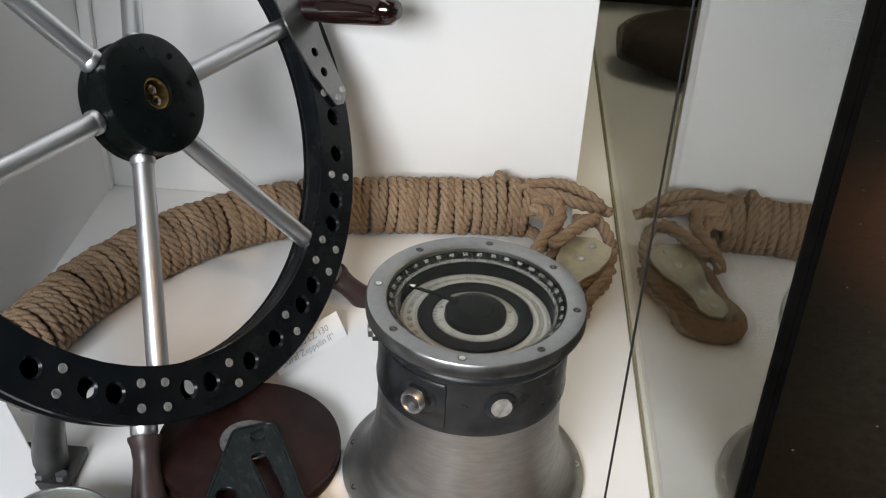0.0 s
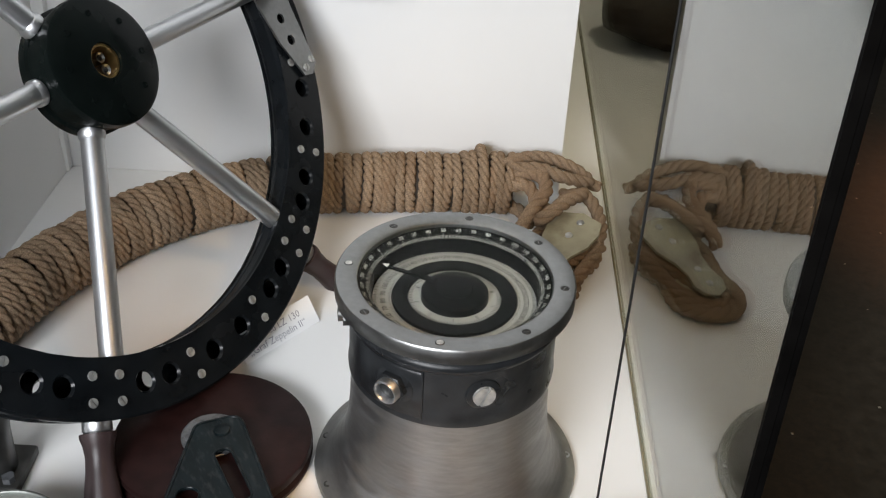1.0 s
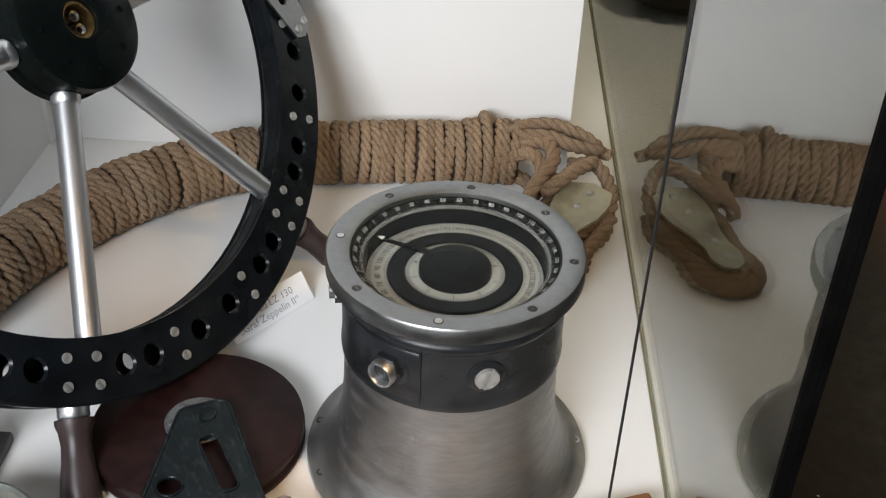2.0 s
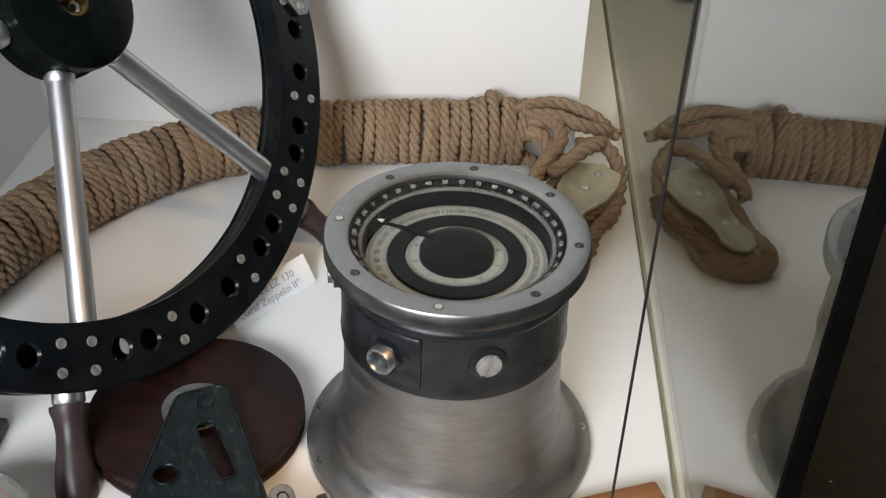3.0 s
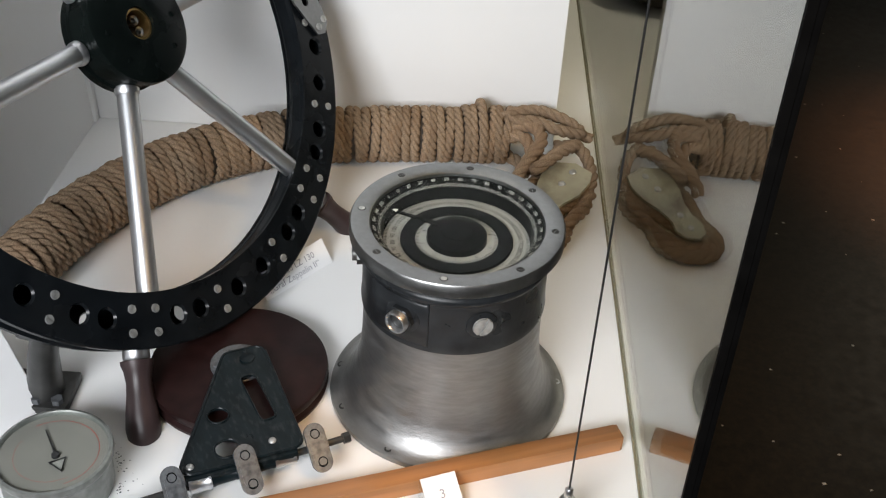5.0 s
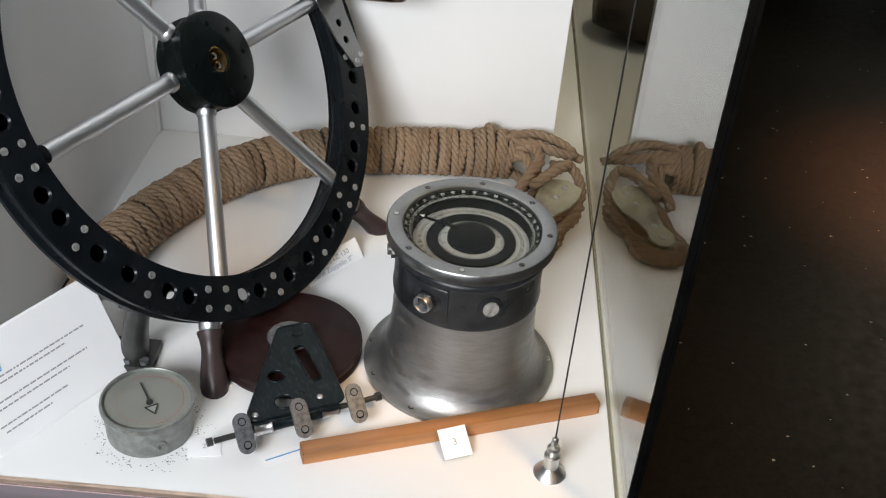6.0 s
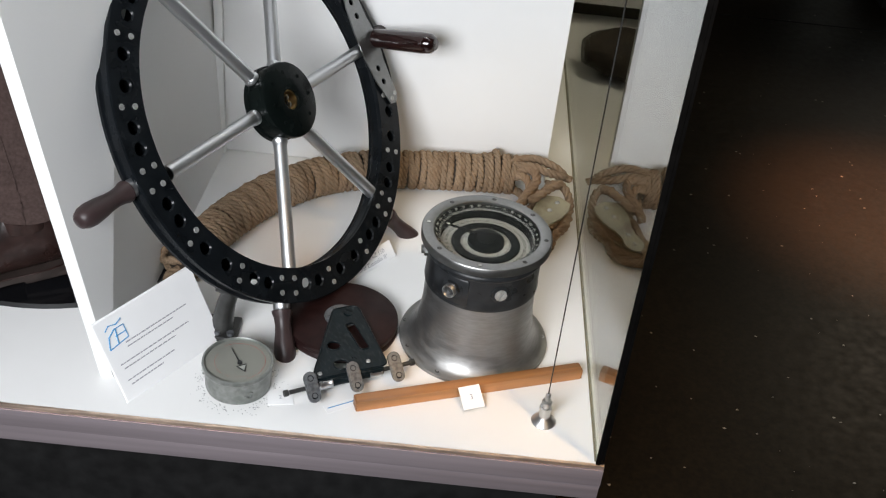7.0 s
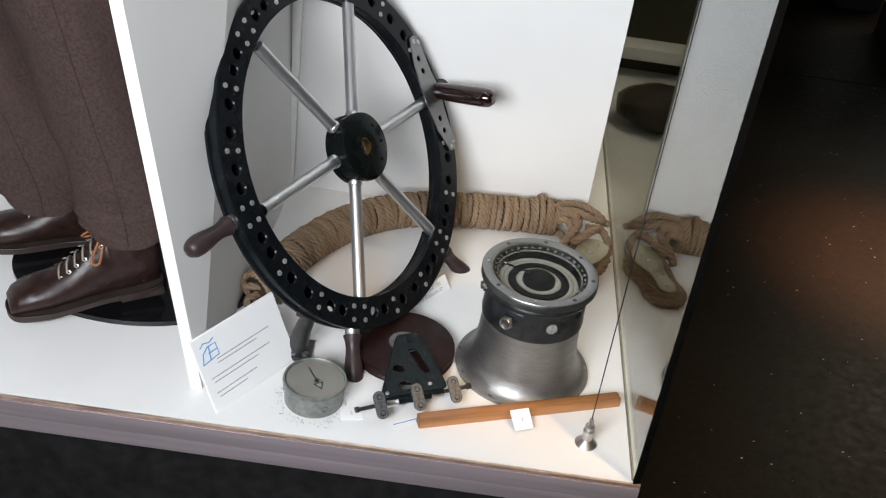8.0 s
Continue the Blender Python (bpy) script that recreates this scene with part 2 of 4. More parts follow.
    def mesh(self, name, material, smooth=40):
        me = bpy.data.meshes.new(name)
        me.from_pydata([tuple(p) for p in self.v], [], self.f)
        bm = bmesh.new()
        bm.from_mesh(me)
        bmesh.ops.recalc_face_normals(bm, faces=bm.faces[:])
        bm.to_mesh(me)
        bm.free()
        me.materials.append(material)
        if smooth:
            me.shade_smooth()
            me.set_sharp_from_angle(angle=radians(smooth))
        return me


def part(name, geo, material, parent=None, label="", m=None, smooth=40):
    ob = new(name, geo if isinstance(geo, bpy.types.Mesh) else geo.mesh(name, material, smooth))
    if parent:
        ob.parent = parent
    if m is not None:
        ob.matrix_basis = m
    return tagged(ob, label) if label else ob


def thing(name, label, category, m=None, group=""):
    ob = new(name)
    ob.empty_display_size = 0.02
    if m is not None:
        ob.matrix_basis = m
    return tagged(ob, label, category, group)


def setting(name, geo, material, label="", smooth=40, m=None):
    ob = new(name, geo.mesh(name, material, smooth))
    if m is not None:
        ob.matrix_basis = m
    return tagged(ob, label, kind="structure")


def circle(r, n=24, cx=0.0, cy=0.0):
    return [(cx + r * math.cos(2 * math.pi * k / n), cy + r * math.sin(2 * math.pi * k / n)) for k in range(n)]


def writing(text, size, material, parent, m, name="lettering", align="CENTER"):
    cu = bpy.data.curves.new("txt", "FONT")
    cu.body, cu.size, cu.align_x, cu.align_y, cu.resolution_u = text, size, align, "CENTER", 2
    cu.offset = size * (0.006 if material is INKBLACK else 0.0) if size < 0.009 and name == "figure" else 0.0
    tmp = bpy.data.objects.new("txt", cu)
    scene.collection.objects.link(tmp)
    me = bpy.data.meshes.new_from_object(tmp.evaluated_get(bpy.context.evaluated_depsgraph_get()))
    bpy.data.objects.remove(tmp)
    me.materials.clear()
    me.materials.append(material)
    ob = new(name, me)
    ob.parent = parent
    ob.matrix_basis = m
    return ob


def smooth_path(points, steps=8, closed=False):
    p = [Vector(q) for q in points]
    n, out = len(p), []
    for i in range(n if closed else n - 1):
        a = p[(i - 1) % n] if closed or i else p[0] * 2 - p[1]
        b, c = p[i], p[(i + 1) % n]
        d = p[(i + 2) % n] if closed or i < n - 2 else p[-1] * 2 - p[-2]
        for k in range(steps):
            t = k / steps
            out.append(0.5 * ((2 * b) + (c - a) * t + (2 * a - 5 * b + 4 * c - d) * t * t + (3 * b - a - 3 * c + d) * t ** 3))
    if not closed:
        out.append(p[-1])
    return out


# ---- the case ----
GX = -0.0211
setting("display_shelf", Geo().box(-2.6, GX + 0.0085, 0.004, 1.9, -0.02, 0.0), WHITE, "white laminate shelf of the display case")
setting("trim_edge", Geo().box(-2.6, GX + 0.014, -0.002, 0.004, -0.007, 0.001, 0.0015), EDGE, "thin edge strip with a warm highlight put into its colour")
g = Geo().box(-2.6, GX + 0.014, -0.004, 0.002, -0.046, -0.008, 0.001)
setting("fascia_upper", g, FASCIA, "brushed metal fascia under the shelf edge")
setting("fascia_lower", Geo().box(-2.6, GX + 0.013, -0.003, 0.002, -0.080, -0.0468, 0.001), FASCIA, "brushed metal fascia under the shelf edge")
setting("fascia_side", Geo().box(GX + 0.0092, GX + 0.014, 0.005, 1.9, -0.080, -0.0005, 0.001), FASCIA, "brushed metal fascia at the case's end")
setting("plinth", Geo().box(-2.6, -0.06, 0.09, 1.8, -0.45, -0.022), BLACKBOX, "recessed black plinth under the case")
setting("wall_back", Geo().box(-0.86, -0.093, 0.885, 0.912, 0.0005, 1.95, 0.0015), PANEL, "white back panel of the compartment")
setting("wall_back_left", Geo().box(-2.6, -0.862, 0.885, 0.912, 0.0005, 1.95, 0.0015), PANEL, "white back panel of the next compartment")
v = [(-0.890, 0.092, 0.0005), (-0.868, 0.092, 0.0005), (-0.838, 0.8835, 0.0005), (-0.860, 0.8835, 0.0005),
     (-1.196, 0.092, 1.95), (-1.174, 0.092, 1.95), (-0.935, 0.8835, 1.95), (-0.957, 0.8835, 1.95)]
setting("wall_divider", Geo().add(v, [(3, 2, 1, 0), (4, 5, 6, 7), (0, 1, 5, 4), (1, 2, 6, 5), (2, 3, 7, 6), (3, 0, 4, 7)]), PANEL, "white upright divider panel between two compartments")
setting("wall_end_left", Geo().box(-2.63, -2.602, 0.0, 1.9, -0.02, 1.95), PANEL, "white end panel of the case")
setting("trim_corner", Geo().box(-0.864, -0.846, 0.868, 0.884, 0.001, 1.90, 0.002), PANEL, "white corner batten", m=pose(0.012, 0, 0))
setting("ceiling_case", Geo().box(-2.6, GX + 0.0085, 0.0, 1.9, 1.952, 1.99), BLACKBOX, "dark cover of the display case")
pane = setting("window_side", Geo().box(GX, GX + 0.006, 0.006, 1.88, 0.0005, 1.95), GLASS, "clear glass end pane of the display case", 0)
setting("trim_seal", Geo().box(GX + 0.0062, GX + 0.0125, 0.002, 0.007, 0.001, 1.95, 0.001).box(GX - 0.001, GX + 0.0062, 0.0005, 0.0058, 0.001, 1.95), SEAL, "black rubber seal on the upright glass edge")
setting("trim_silicone", Geo().box(GX - 0.0030, GX - 0.0004, 0.008, 1.85, 0.0005, 0.003, 0.0008), SILICONE, "clear sealing strip along the glass foot")

# ---- the hall ----
setting("floor", Geo().box(-6, 7, -5, 9, -0.47, -0.45), FLOOR, "dark brown polished hall floor with small specks")
g = Geo()
rs = random.Random(5)
for _ in range(420):
    x, y, s = rs.uniform(0.1, 2.6), rs.uniform(-0.6, 3.2), rs.uniform(0.0012, 0.0045)
    a = rs.uniform(0, 6.28)
    q = [(x + s * rs.uniform(0.5, 1.6) * math.cos(a + w), y + s * rs.uniform(0.4, 1.2) * math.sin(a + w), -0.4495) for w in (0, 1.4, 2.9, 4.4)]
    g.add(q, [(0, 1, 2, 3)])
tagged(setting("floor_specks", g, SPECK, "pale specks and crumbs on the dark floor", 0), kind="stuff")
setting("floor_joint", Geo().box(-0.4, 7, 3.085, 3.093, -0.4499, -0.4488), BLACKBOX, "dark joint in the hall floor")
setting("wall_hall_north", Geo().box(-6, 7, 9, 9.1, -0.45, 2.9), ROOM)
setting("wall_hall_south", Geo().box(-6, 7, -5.1, -5, -0.45, 2.9), ROOM)
setting("wall_hall_west", Geo().box(-6.1, -6, -5, 9, -0.45, 2.9), ROOM)
setting("wall_hall_east", Geo().box(7, 7.1, -5, 9, -0.45, 2.9), ROOM)
setting("ceiling_hall", Geo().box(-6, 7, -5, 9, 2.9, 3.0), ROOM)


# ---- steering wheel ----
def plate_with_holes(r0, r1, z0, z1, a0, a1, cells, hole_r, steps=3):
    """An arc of flat ring from angle a0 to a1 (degrees) with dished holes at the angles in cells."""
    g, hw, mid = Geo(), 2.35, (r0 + r1) / 2
    at = lambda a, r, z: (r * math.cos(radians(a)), r * math.sin(radians(a)), z)
    cuts = [a0]
    for c in cells:
        cuts += [c - hw, c + hw]
    cuts.append(a1)
    for i in range(len(cuts) - 1):
        b0, b1 = cuts[i], cuts[i + 1]
        if i % 2 == 0:
            n = max(1, int((b1 - b0) / 2.5))
            for k in range(n):
                p, q = b0 + (b1 - b0) * k / n, b0 + (b1 - b0) * (k + 1) / n
                for z, s in ((z1, 1), (z0, -1)):
                    quad = [at(p, r0, z), at(p, r1, z), at(q, r1, z), at(q, r0, z)]
                    g.add(quad, [(0, 3, 2, 1)] if s > 0 else [(0, 1, 2, 3)])
                for r in (r0, r1):
                    g.add([at(p, r, z0), at(q, r, z0), at(q, r, z1), at(p, r, z1)], [(0, 1, 2, 3)])
        else:
            c, n = (b0 + b1) / 2, 24
            ring = {"f": [], "h": [], "k": [], "b": []}
            for k in range(n):
                w = 2 * math.pi * k / n
                dx, dy = math.cos(w), math.sin(w)
                s = 1 / max(abs(dx), abs(dy))
                ring["f"].append(at(c + dx * s * hw, mid + dy * s * (r1 - r0) / 2, z1))
                ring["b"].append(at(c + dx * s * hw, mid + dy * s * (r1 - r0) / 2, z0))
                for key, rr, z in (("h", hole_r * 1.22, z1), ("k", hole_r, z0)):
                    ring[key].append(at(c + math.degrees(dx * rr / mid), mid + dy * rr, z))
            v = ring["f"] + ring["h"] + ring["k"] + ring["b"]
            f = []
            for k in range(n):
                j = (k + 1) % n
                f += [(k, j, n + j, n + k), (n + k, n + j, 2 * n + j, 2 * n + k), (2 * n + k, 2 * n + j, 3 * n + j, 3 * n + k)]
            g.add(v, f)
            for r in (r0, r1):
                g.add([at(b0, r, z0), at(b1, r, z0), at(b1, r, z1), at(b0, r, z1)], [(0, 1, 2, 3)])
    return g


def screw_mesh(name, r, h, slot=True):
    g = Geo()
    dome = [(0, h), (r * 0.6, h * 0.95), (r * 0.9, h * 0.6), (r, 0)]
    if slot:
        for s in (1, -1):
            n, pts = 10, []
            w = r * 0.13 * s
            arc = [(r * 0.96 * math.cos(t), r * 0.96 * math.sin(t)) for t in [math.pi * k / n for k in range(n + 1)]]
            pts = [(x, (y * s if abs(y) > abs(w) else w)) for x, y in arc]
            g.add([(x, y, h * 0.8) for x, y in pts] + [(x * 1.02, y * 1.02 if abs(y) > abs(w) else y, 0) for x, y in pts],
                  [tuple(range(n + 1))] + [(k, k + 1, n + 2 + k, n + 1 + k) for k in range(n)] + [(n, 0, n + 1, 2 * n + 1)])
        g.lathe([(0, h * 0.3), (r, h * 0.3), (r, 0)], 16)
    else:
        g.lathe(dome, 16)
    return g.mesh(name, SCREW, 50)


SCREWHEAD = screw_mesh("screw", 0.0052, 0.0026)
RIVET = screw_mesh("rivet", 0.0045, 0.0024, False)

WC, WAZ, WTI = Vector((-0.6553, 0.4974, 0.3573)), radians(66.1), radians(30.9)
wn = Vector((math.sin(WAZ) * math.cos(WTI), -math.cos(WAZ) * math.cos(WTI), math.sin(WTI)))
w1 = Vector((0, 0, 1)).cross(wn).normalized()
w2 = wn.cross(w1)
WM = Matrix((w1, w2, wn)).transposed().to_4x4()
WM.translation = WC
PHI, RA, RB = -121.5, 0.3335, 0.3610
R0, R1 = RA - 0.019, RB + 0.016

wheel = thing("steering_wheel", "black enamelled airship steering wheel with six aluminium spokes and wooden grips", "steering wheel", WM)
HOLES = (8.3, 14.2, 25.6, 34.4, 45.8, 51.7)
cells = [PHI + 60 * s + h for s in range(6) for h in HOLES]
front = plate_with_holes(R0, R1, -0.003, 0.0, PHI, PHI + 360, cells, 0.0105)
rim = part("rim", front, BLACKPAINT, wheel, "black drilled rim plate")
part("rim_back", plate_with_holes(R0 + 0.002, R1 - 0.002, -0.037, -0.034, PHI, PHI + 360, cells, 0.0105), BLACKPAINT, wheel)
part("rim_band", Geo().lathe([(R0 + 0.003, -0.003), (R0 + 0.001, -0.010), (R0 + 0.003, -0.012), (R0 + 0.003, -0.026), (R0 + 0.001, -0.028), (R0 + 0.003, -0.034),
                              (R0 + 0.007, -0.034), (R0 + 0.007, -0.003), (R0 + 0.003, -0.003)], 120), BLACKPAINT, wheel)
part("rim_band_outer", Geo().lathe([(R1 - 0.001, -0.0005), (R1 + 0.0025, -0.002), (R1 + 0.0025, -0.009), (R1 - 0.004, -0.011), (R1 - 0.004, -0.027),
                                    (R1 + 0.001, -0.029), (R1 + 0.001, -0.035), (R1 - 0.008, -0.035), (R1 - 0.008, -0.004), (R1 - 0.001, -0.0005)], 120), BLACKPAINT, wheel)
HUBR, HZ = 0.072, 0.024
HC = Matrix.Translation((0.016, -0.010, 0))
hub = part("hub", Geo().lathe([(0.020, HZ - 0.012), (0.020, HZ), (HUBR - 0.006, HZ), (HUBR - 0.001, HZ - 0.003), (HUBR, HZ - 0.008), (HUBR, HZ - 0.014), (HUBR - 0.003, HZ - 0.016), (HUBR - 0.003, HZ - 0.040),
                               (HUBR, HZ - 0.042), (HUBR, HZ - 0.052), (0.02, HZ - 0.052), (0.02, HZ - 0.012)], 64), HUBPAINT, wheel, "thick black hub with a round bore", m=HC)
part("bushing", Geo().lathe([(0.0192, HZ - 0.050), (0.0192, HZ - 0.004), (0.0165, HZ - 0.004), (0.0165, HZ - 0.050)], 32), BRASS, hub, "bronze bore bushing")
for x, y in ((0.006, 0.005), (0.005, -0.009)):
    part("bore_pin", Geo().lathe([(0.0035, HZ - 0.016), (0.0060, HZ - 0.014), (0.0066, HZ - 0.018), (0.0066, HZ - 0.05)], 20), STEEL, hub, "bare metal pin in the bore", m=pose(x, y, 0))
for k in range(8):
    a = radians(PHI + 22 + 45 * k)
    part("hub_screw", Geo().lathe([(0, 0.0012), (0.0034, 0.001), (0.0038, -0.0005)], 12), HUBPAINT, hub, m=pose(0.052 * math.cos(a), 0.052 * math.sin(a), HZ))

grip_prof = [(0.0, 0.112), (0.006, 0.1115), (0.0125, 0.108), (0.0165, 0.098), (0.0178, 0.085), (0.0165, 0.066), (0.0138, 0.044), (0.0130, 0.028), (0.0145, 0.014), (0.0168, 0.006), (0.0168, 0.001), (0.013, 0.0), (0.0, 0.0)]
GRIP = Geo().lathe(grip_prof, 28).mesh("grip", WOODGRIP)
FERR = Geo().lathe([(0.0135, 0.0), (0.0138, 0.002), (0.0138, 0.014), (0.0125, 0.016), (0.0, 0.016)], 28).mesh("ferrule", ALU)
SPOKE = Geo().lathe([(0.0128, 0.0), (0.0128, R0 + 0.004 - HUBR + 0.006)], 24).mesh("spoke", ALU)
COLLAR = Geo().lathe([(0.0148, 0.0), (0.0148, 0.006), (0.0129, 0.009)], 24).mesh("spoke_collar", ALU)
ZS = -0.021
for s in range(6):
    a = radians(PHI + 60 * s)
    out = Vector((math.cos(a), math.sin(a), 0))
    face = Matrix((Vector((0, 0, 1)).cross(out), Vector((0, 0, 1)), out)).transposed().to_4x4()
    sp = part("spoke", SPOKE, None, wheel, m=HC @ Matrix.Translation(out * (HUBR - 0.006) + Vector((0, 0, ZS + 0.008))) @ face)
    part("spoke_collar", COLLAR, None, sp, m=pose(0, 0, 0.004))
    gr = part("grip", GRIP, None, wheel, "turned dark wooden grip", m=Matrix.Translation(out * (R1 + 0.012) + Vector((0, 0, ZS))) @ face @ Matrix.Diagonal((1.12, 1.12, 0.92 if s == 0 else 1, 1)))
    part("ferrule", FERR, None, gr, "aluminium ferrule", m=pose(0, 0, -0.0155))
    for h in (-2.83, 2.83, -19.9, 19.9):
        for r in (RA, RB):
            b = radians(PHI + 60 * s + h + (0.6 if r == RB and abs(h) > 5 and h > 0 else 0))
            part("screw", SCREWHEAD, None, rim, m=pose(r * math.cos(b), r * math.sin(b), 0.0, 0, 0, (s * 47 + h * 31 + r * 9000) % 180))
# grey strap over the rim with a second, glossy handle
bar = [(0.353, -0.128), (0.356, -0.05), (0.362, -0.018), (0.362, 0.018), (0.356, 0.05), (0.353, 0.128), (0.338, 0.140), (0.322, 0.137),
       (0.305, 0.085), (0.298, 0.03), (0.298, -0.03), (0.305, -0.085), (0.322, -0.137), (0.338, -0.140)]
strap = part("strap", Geo().prism(bar, 0.0035, 0.0065, [circle(0.0068, 18, 0.327, y) for y in (-0.088, -0.058, 0.058, 0.088)]), STEEL, wheel, "grey metal strap plate with holes",
             m=pose(0, 0, 0, 0, 0, PHI + 120), smooth=30)
a = radians(PHI + 120)
out = Vector((math.cos(a), math.sin(a), 0))
face = Matrix((Vector((0, 0, 1)).cross(out), Vector((0, 0, 1)), out)).transposed().to_4x4()
part("front_handle", Geo().lathe([(0, 0.146), (0.012, 0.145), (0.0200, 0.135), (0.0222, 0.116), (0.0215, 0.055), (0.0190, 0.0), (0, 0.0)], 28), REDBLACK, wheel, "glossy black handle with a red reflection put into its colour",
     m=Matrix.Translation(out * (RA + 0.022) + Vector((0, 0, 0.0065))) @ pose(0, 0, 0, 20, 0, 0))
for y in (-0.122, 0.122):
    for x in (0.330, 0.346):
        part("screw", SCREWHEAD, None, strap, m=pose(x, y + math.copysign(0.006, y) * (x < 0.34), 0.0065, 0, 0, y * 400 + x * 900))

# stand that carries the wheel
stand = thing("wheel_stand", "dark cast metal stand holding the steering wheel upright on the shelf", "stand")
low = WM @ Vector((RB * math.cos(radians(PHI - 17)), RB * math.sin(radians(PHI - 17)), -0.036))
fx, fy = low.x - 0.030, low.y + 0.030
part("stand_foot", Geo().box(fx - 0.040, fx + 0.034, fy - 0.030, fy + 0.034, 0.0, 0.012, 0.003), DARKMETAL, stand)
part("stand_post", Geo().tube([(fx, fy, 0.010), (fx + 0.004, fy - 0.003, 0.022), ((fx + low.x) / 2, (fy + low.y) / 2, max(0.03, low.z * 0.6)), (low.x, low.y, low.z)], lambda t: 0.024 - 0.010 * t, 14), DARKMETAL, stand)
for k in range(3):
    part("stand_bolt", Geo().prism([(0.007 * math.cos(q * math.pi / 3), 0.007 * math.sin(q * math.pi / 3)) for q in range(6)], 0.0, 0.007), LUG, stand, m=pose(fx - 0.026 + 0.024 * k, fy - 0.020, 0.012))
part("stand_clamp", Geo().box(-0.022, 0.022, -0.014, 0.014, -0.012, 0.010, 0.004), DARKMETAL, stand, m=Matrix.Translation(low) @ WM.to_3x3().to_4x4() @ pose(0, 0, -0.008, 0, 0, PHI - 17 + 90))

# ---- compass ----
CM = pose(-0.2410, 0.3029, 0)
ZR, ROUT = 0.2475, 0.1175
comp = thing("gyro_compass", "repeater compass with cast aluminium foot, grey body and glazed dial", "compass", CM)
part("foot", Geo().lathe([(0.10, 0.0), (0.1405, 0.0), (0.1415, 0.003), (0.1405, 0.0065), (0.134, 0.0085), (0.126, 0.014), (0.1175, 0.026), (0.1105, 0.044), (0.1055, 0.068), (0.1030, 0.095), (0.1020, 0.125), (0.1018, 0.150), (0.09, 0.150)], 96), CAST, comp, "flared cast aluminium foot")
body = part("body", Geo().lathe([(0.1015, 0.1435), (0.1042, 0.1445), (0.1046, 0.150), (0.1035, 0.157), (0.1032, 0.172), (0.1030, 0.205), (0.1034, 0.2085), (0.1060, 0.2105), (0.1075, 0.2145), (0.1062, 0.2185), (0.1040, 0.2205), (0.1040, 0.232)], 96), GREYPAINT, comp, "dark grey lacquered body")
part("rim", Geo().lathe([(0.100, ZR - 0.018), (ROUT - 0.003, ZR - 0.018), (ROUT, ZR - 0.0155), (ROUT, ZR - 0.002), (ROUT - 0.0015, ZR), (0.0975, ZR), (0.0955, ZR - 0.0015), (0.0946, ZR - 0.006), (0.0946, ZR - 0.022)], 128), STEEL, comp, "bare steel bezel ring")
SL = screw_mesh("bezel_screw", 0.0035, 0.0008)
SLD = screw_mesh("bezel_screw", 0.0035, 0.0006)
SLD.materials[0] = DARKMETAL
for k in range(8):
    a = radians(84.2 + 45 * k)
    part("bezel_screw", (SL if k in (2, 4) else SLD), None, comp, m=pose(0.106 * math.cos(a), 0.106 * math.sin(a), ZR - 0.0002, 0, 0, 40 * k))
    part("screw_seat", Geo().lathe([(0.0036, 0.0005), (0.0042, 0.0003), (0.0044, 0)], 16), DARKMETAL, comp, m=pose(0.106 * math.cos(a), 0.106 * math.sin(a), ZR))
for a in (5, 45, 90, 135, 172, 204, 242, 286, 313):
    a = radians(a)
    part("foot_hole_plug", Geo().lathe([(0.0026, 0.0004), (0.0042, 0.0004), (0.0046, -0.0005)], 14), ALU if a < 3 else DARKMETAL, comp, m=pose(0.1325 * math.cos(a), 0.1325 * math.sin(a), 0.0093))
dial = part("dial", Geo().lathe([(0.0945, ZR - 0.030), (0.0945, ZR - 0.005), (0.0835, ZR - 0.0125), (0.0828, ZR - 0.0165), (0.0818, ZR - 0.028), (0.0, ZR - 0.028)], 96), DIALBLACK, comp, "black dial with white figures")
part("card_ring", Geo().lathe([(0.0808, ZR - 0.0276), (0.0808, ZR - 0.0270), (0.0625, ZR - 0.0270), (0.0625, ZR - 0.0276)], 96), DIALWHITE, dial, "white graduated card ring")
part("inner_ring", Geo().lathe([(0.0455, ZR - 0.0276), (0.0455, ZR - 0.0262), (0.030, ZR - 0.0262), (0.030, ZR - 0.0276)], 72), DIALWHITE, dial, "white inner ring")
part("black_ring", Geo().lathe([(0.0618, ZR - 0.0276), (0.0612, ZR - 0.0245), (0.0465, ZR - 0.0245), (0.0460, ZR - 0.0276)], 72), DIALBLACK, dial)
part("centre_boss", Geo().lathe([(0.0335, ZR - 0.027), (0.0330, ZR - 0.019), (0.030, ZR - 0.0165), (0.018, ZR - 0.0155), (0.017, ZR - 0.0145), (0.0, ZR - 0.0140)], 48), DIALBLACK, dial, "black centre boss")
a = radians(158)
part("pointer", Geo().add([(0.022 * math.cos(a + q) * s, 0.022 * math.sin(a + q) * s, ZR - z) for z in (0.0125, 0.0143) for q, s in ((-0.16, 1), (0.16, 1), (0.018, 3.55), (-0.018, 3.55))],
                          [(0, 1, 2, 3), (7, 6, 5, 4), (0, 4, 5, 1), (1, 5, 6, 2), (2, 6, 7, 3), (3, 7, 4, 0)]), DIALBLACK, dial, "black pointer arm")
part("pointer_tip", Geo().add([(r * math.cos(a + q), r * math.sin(a + q), ZR - 0.0118) for r, q in ((0.0800, 0.0), (0.0730, 0.045), (0.0730, -0.045))], [(0, 1, 2)]), INKWHITE, dial, "white arrow tip", smooth=0)


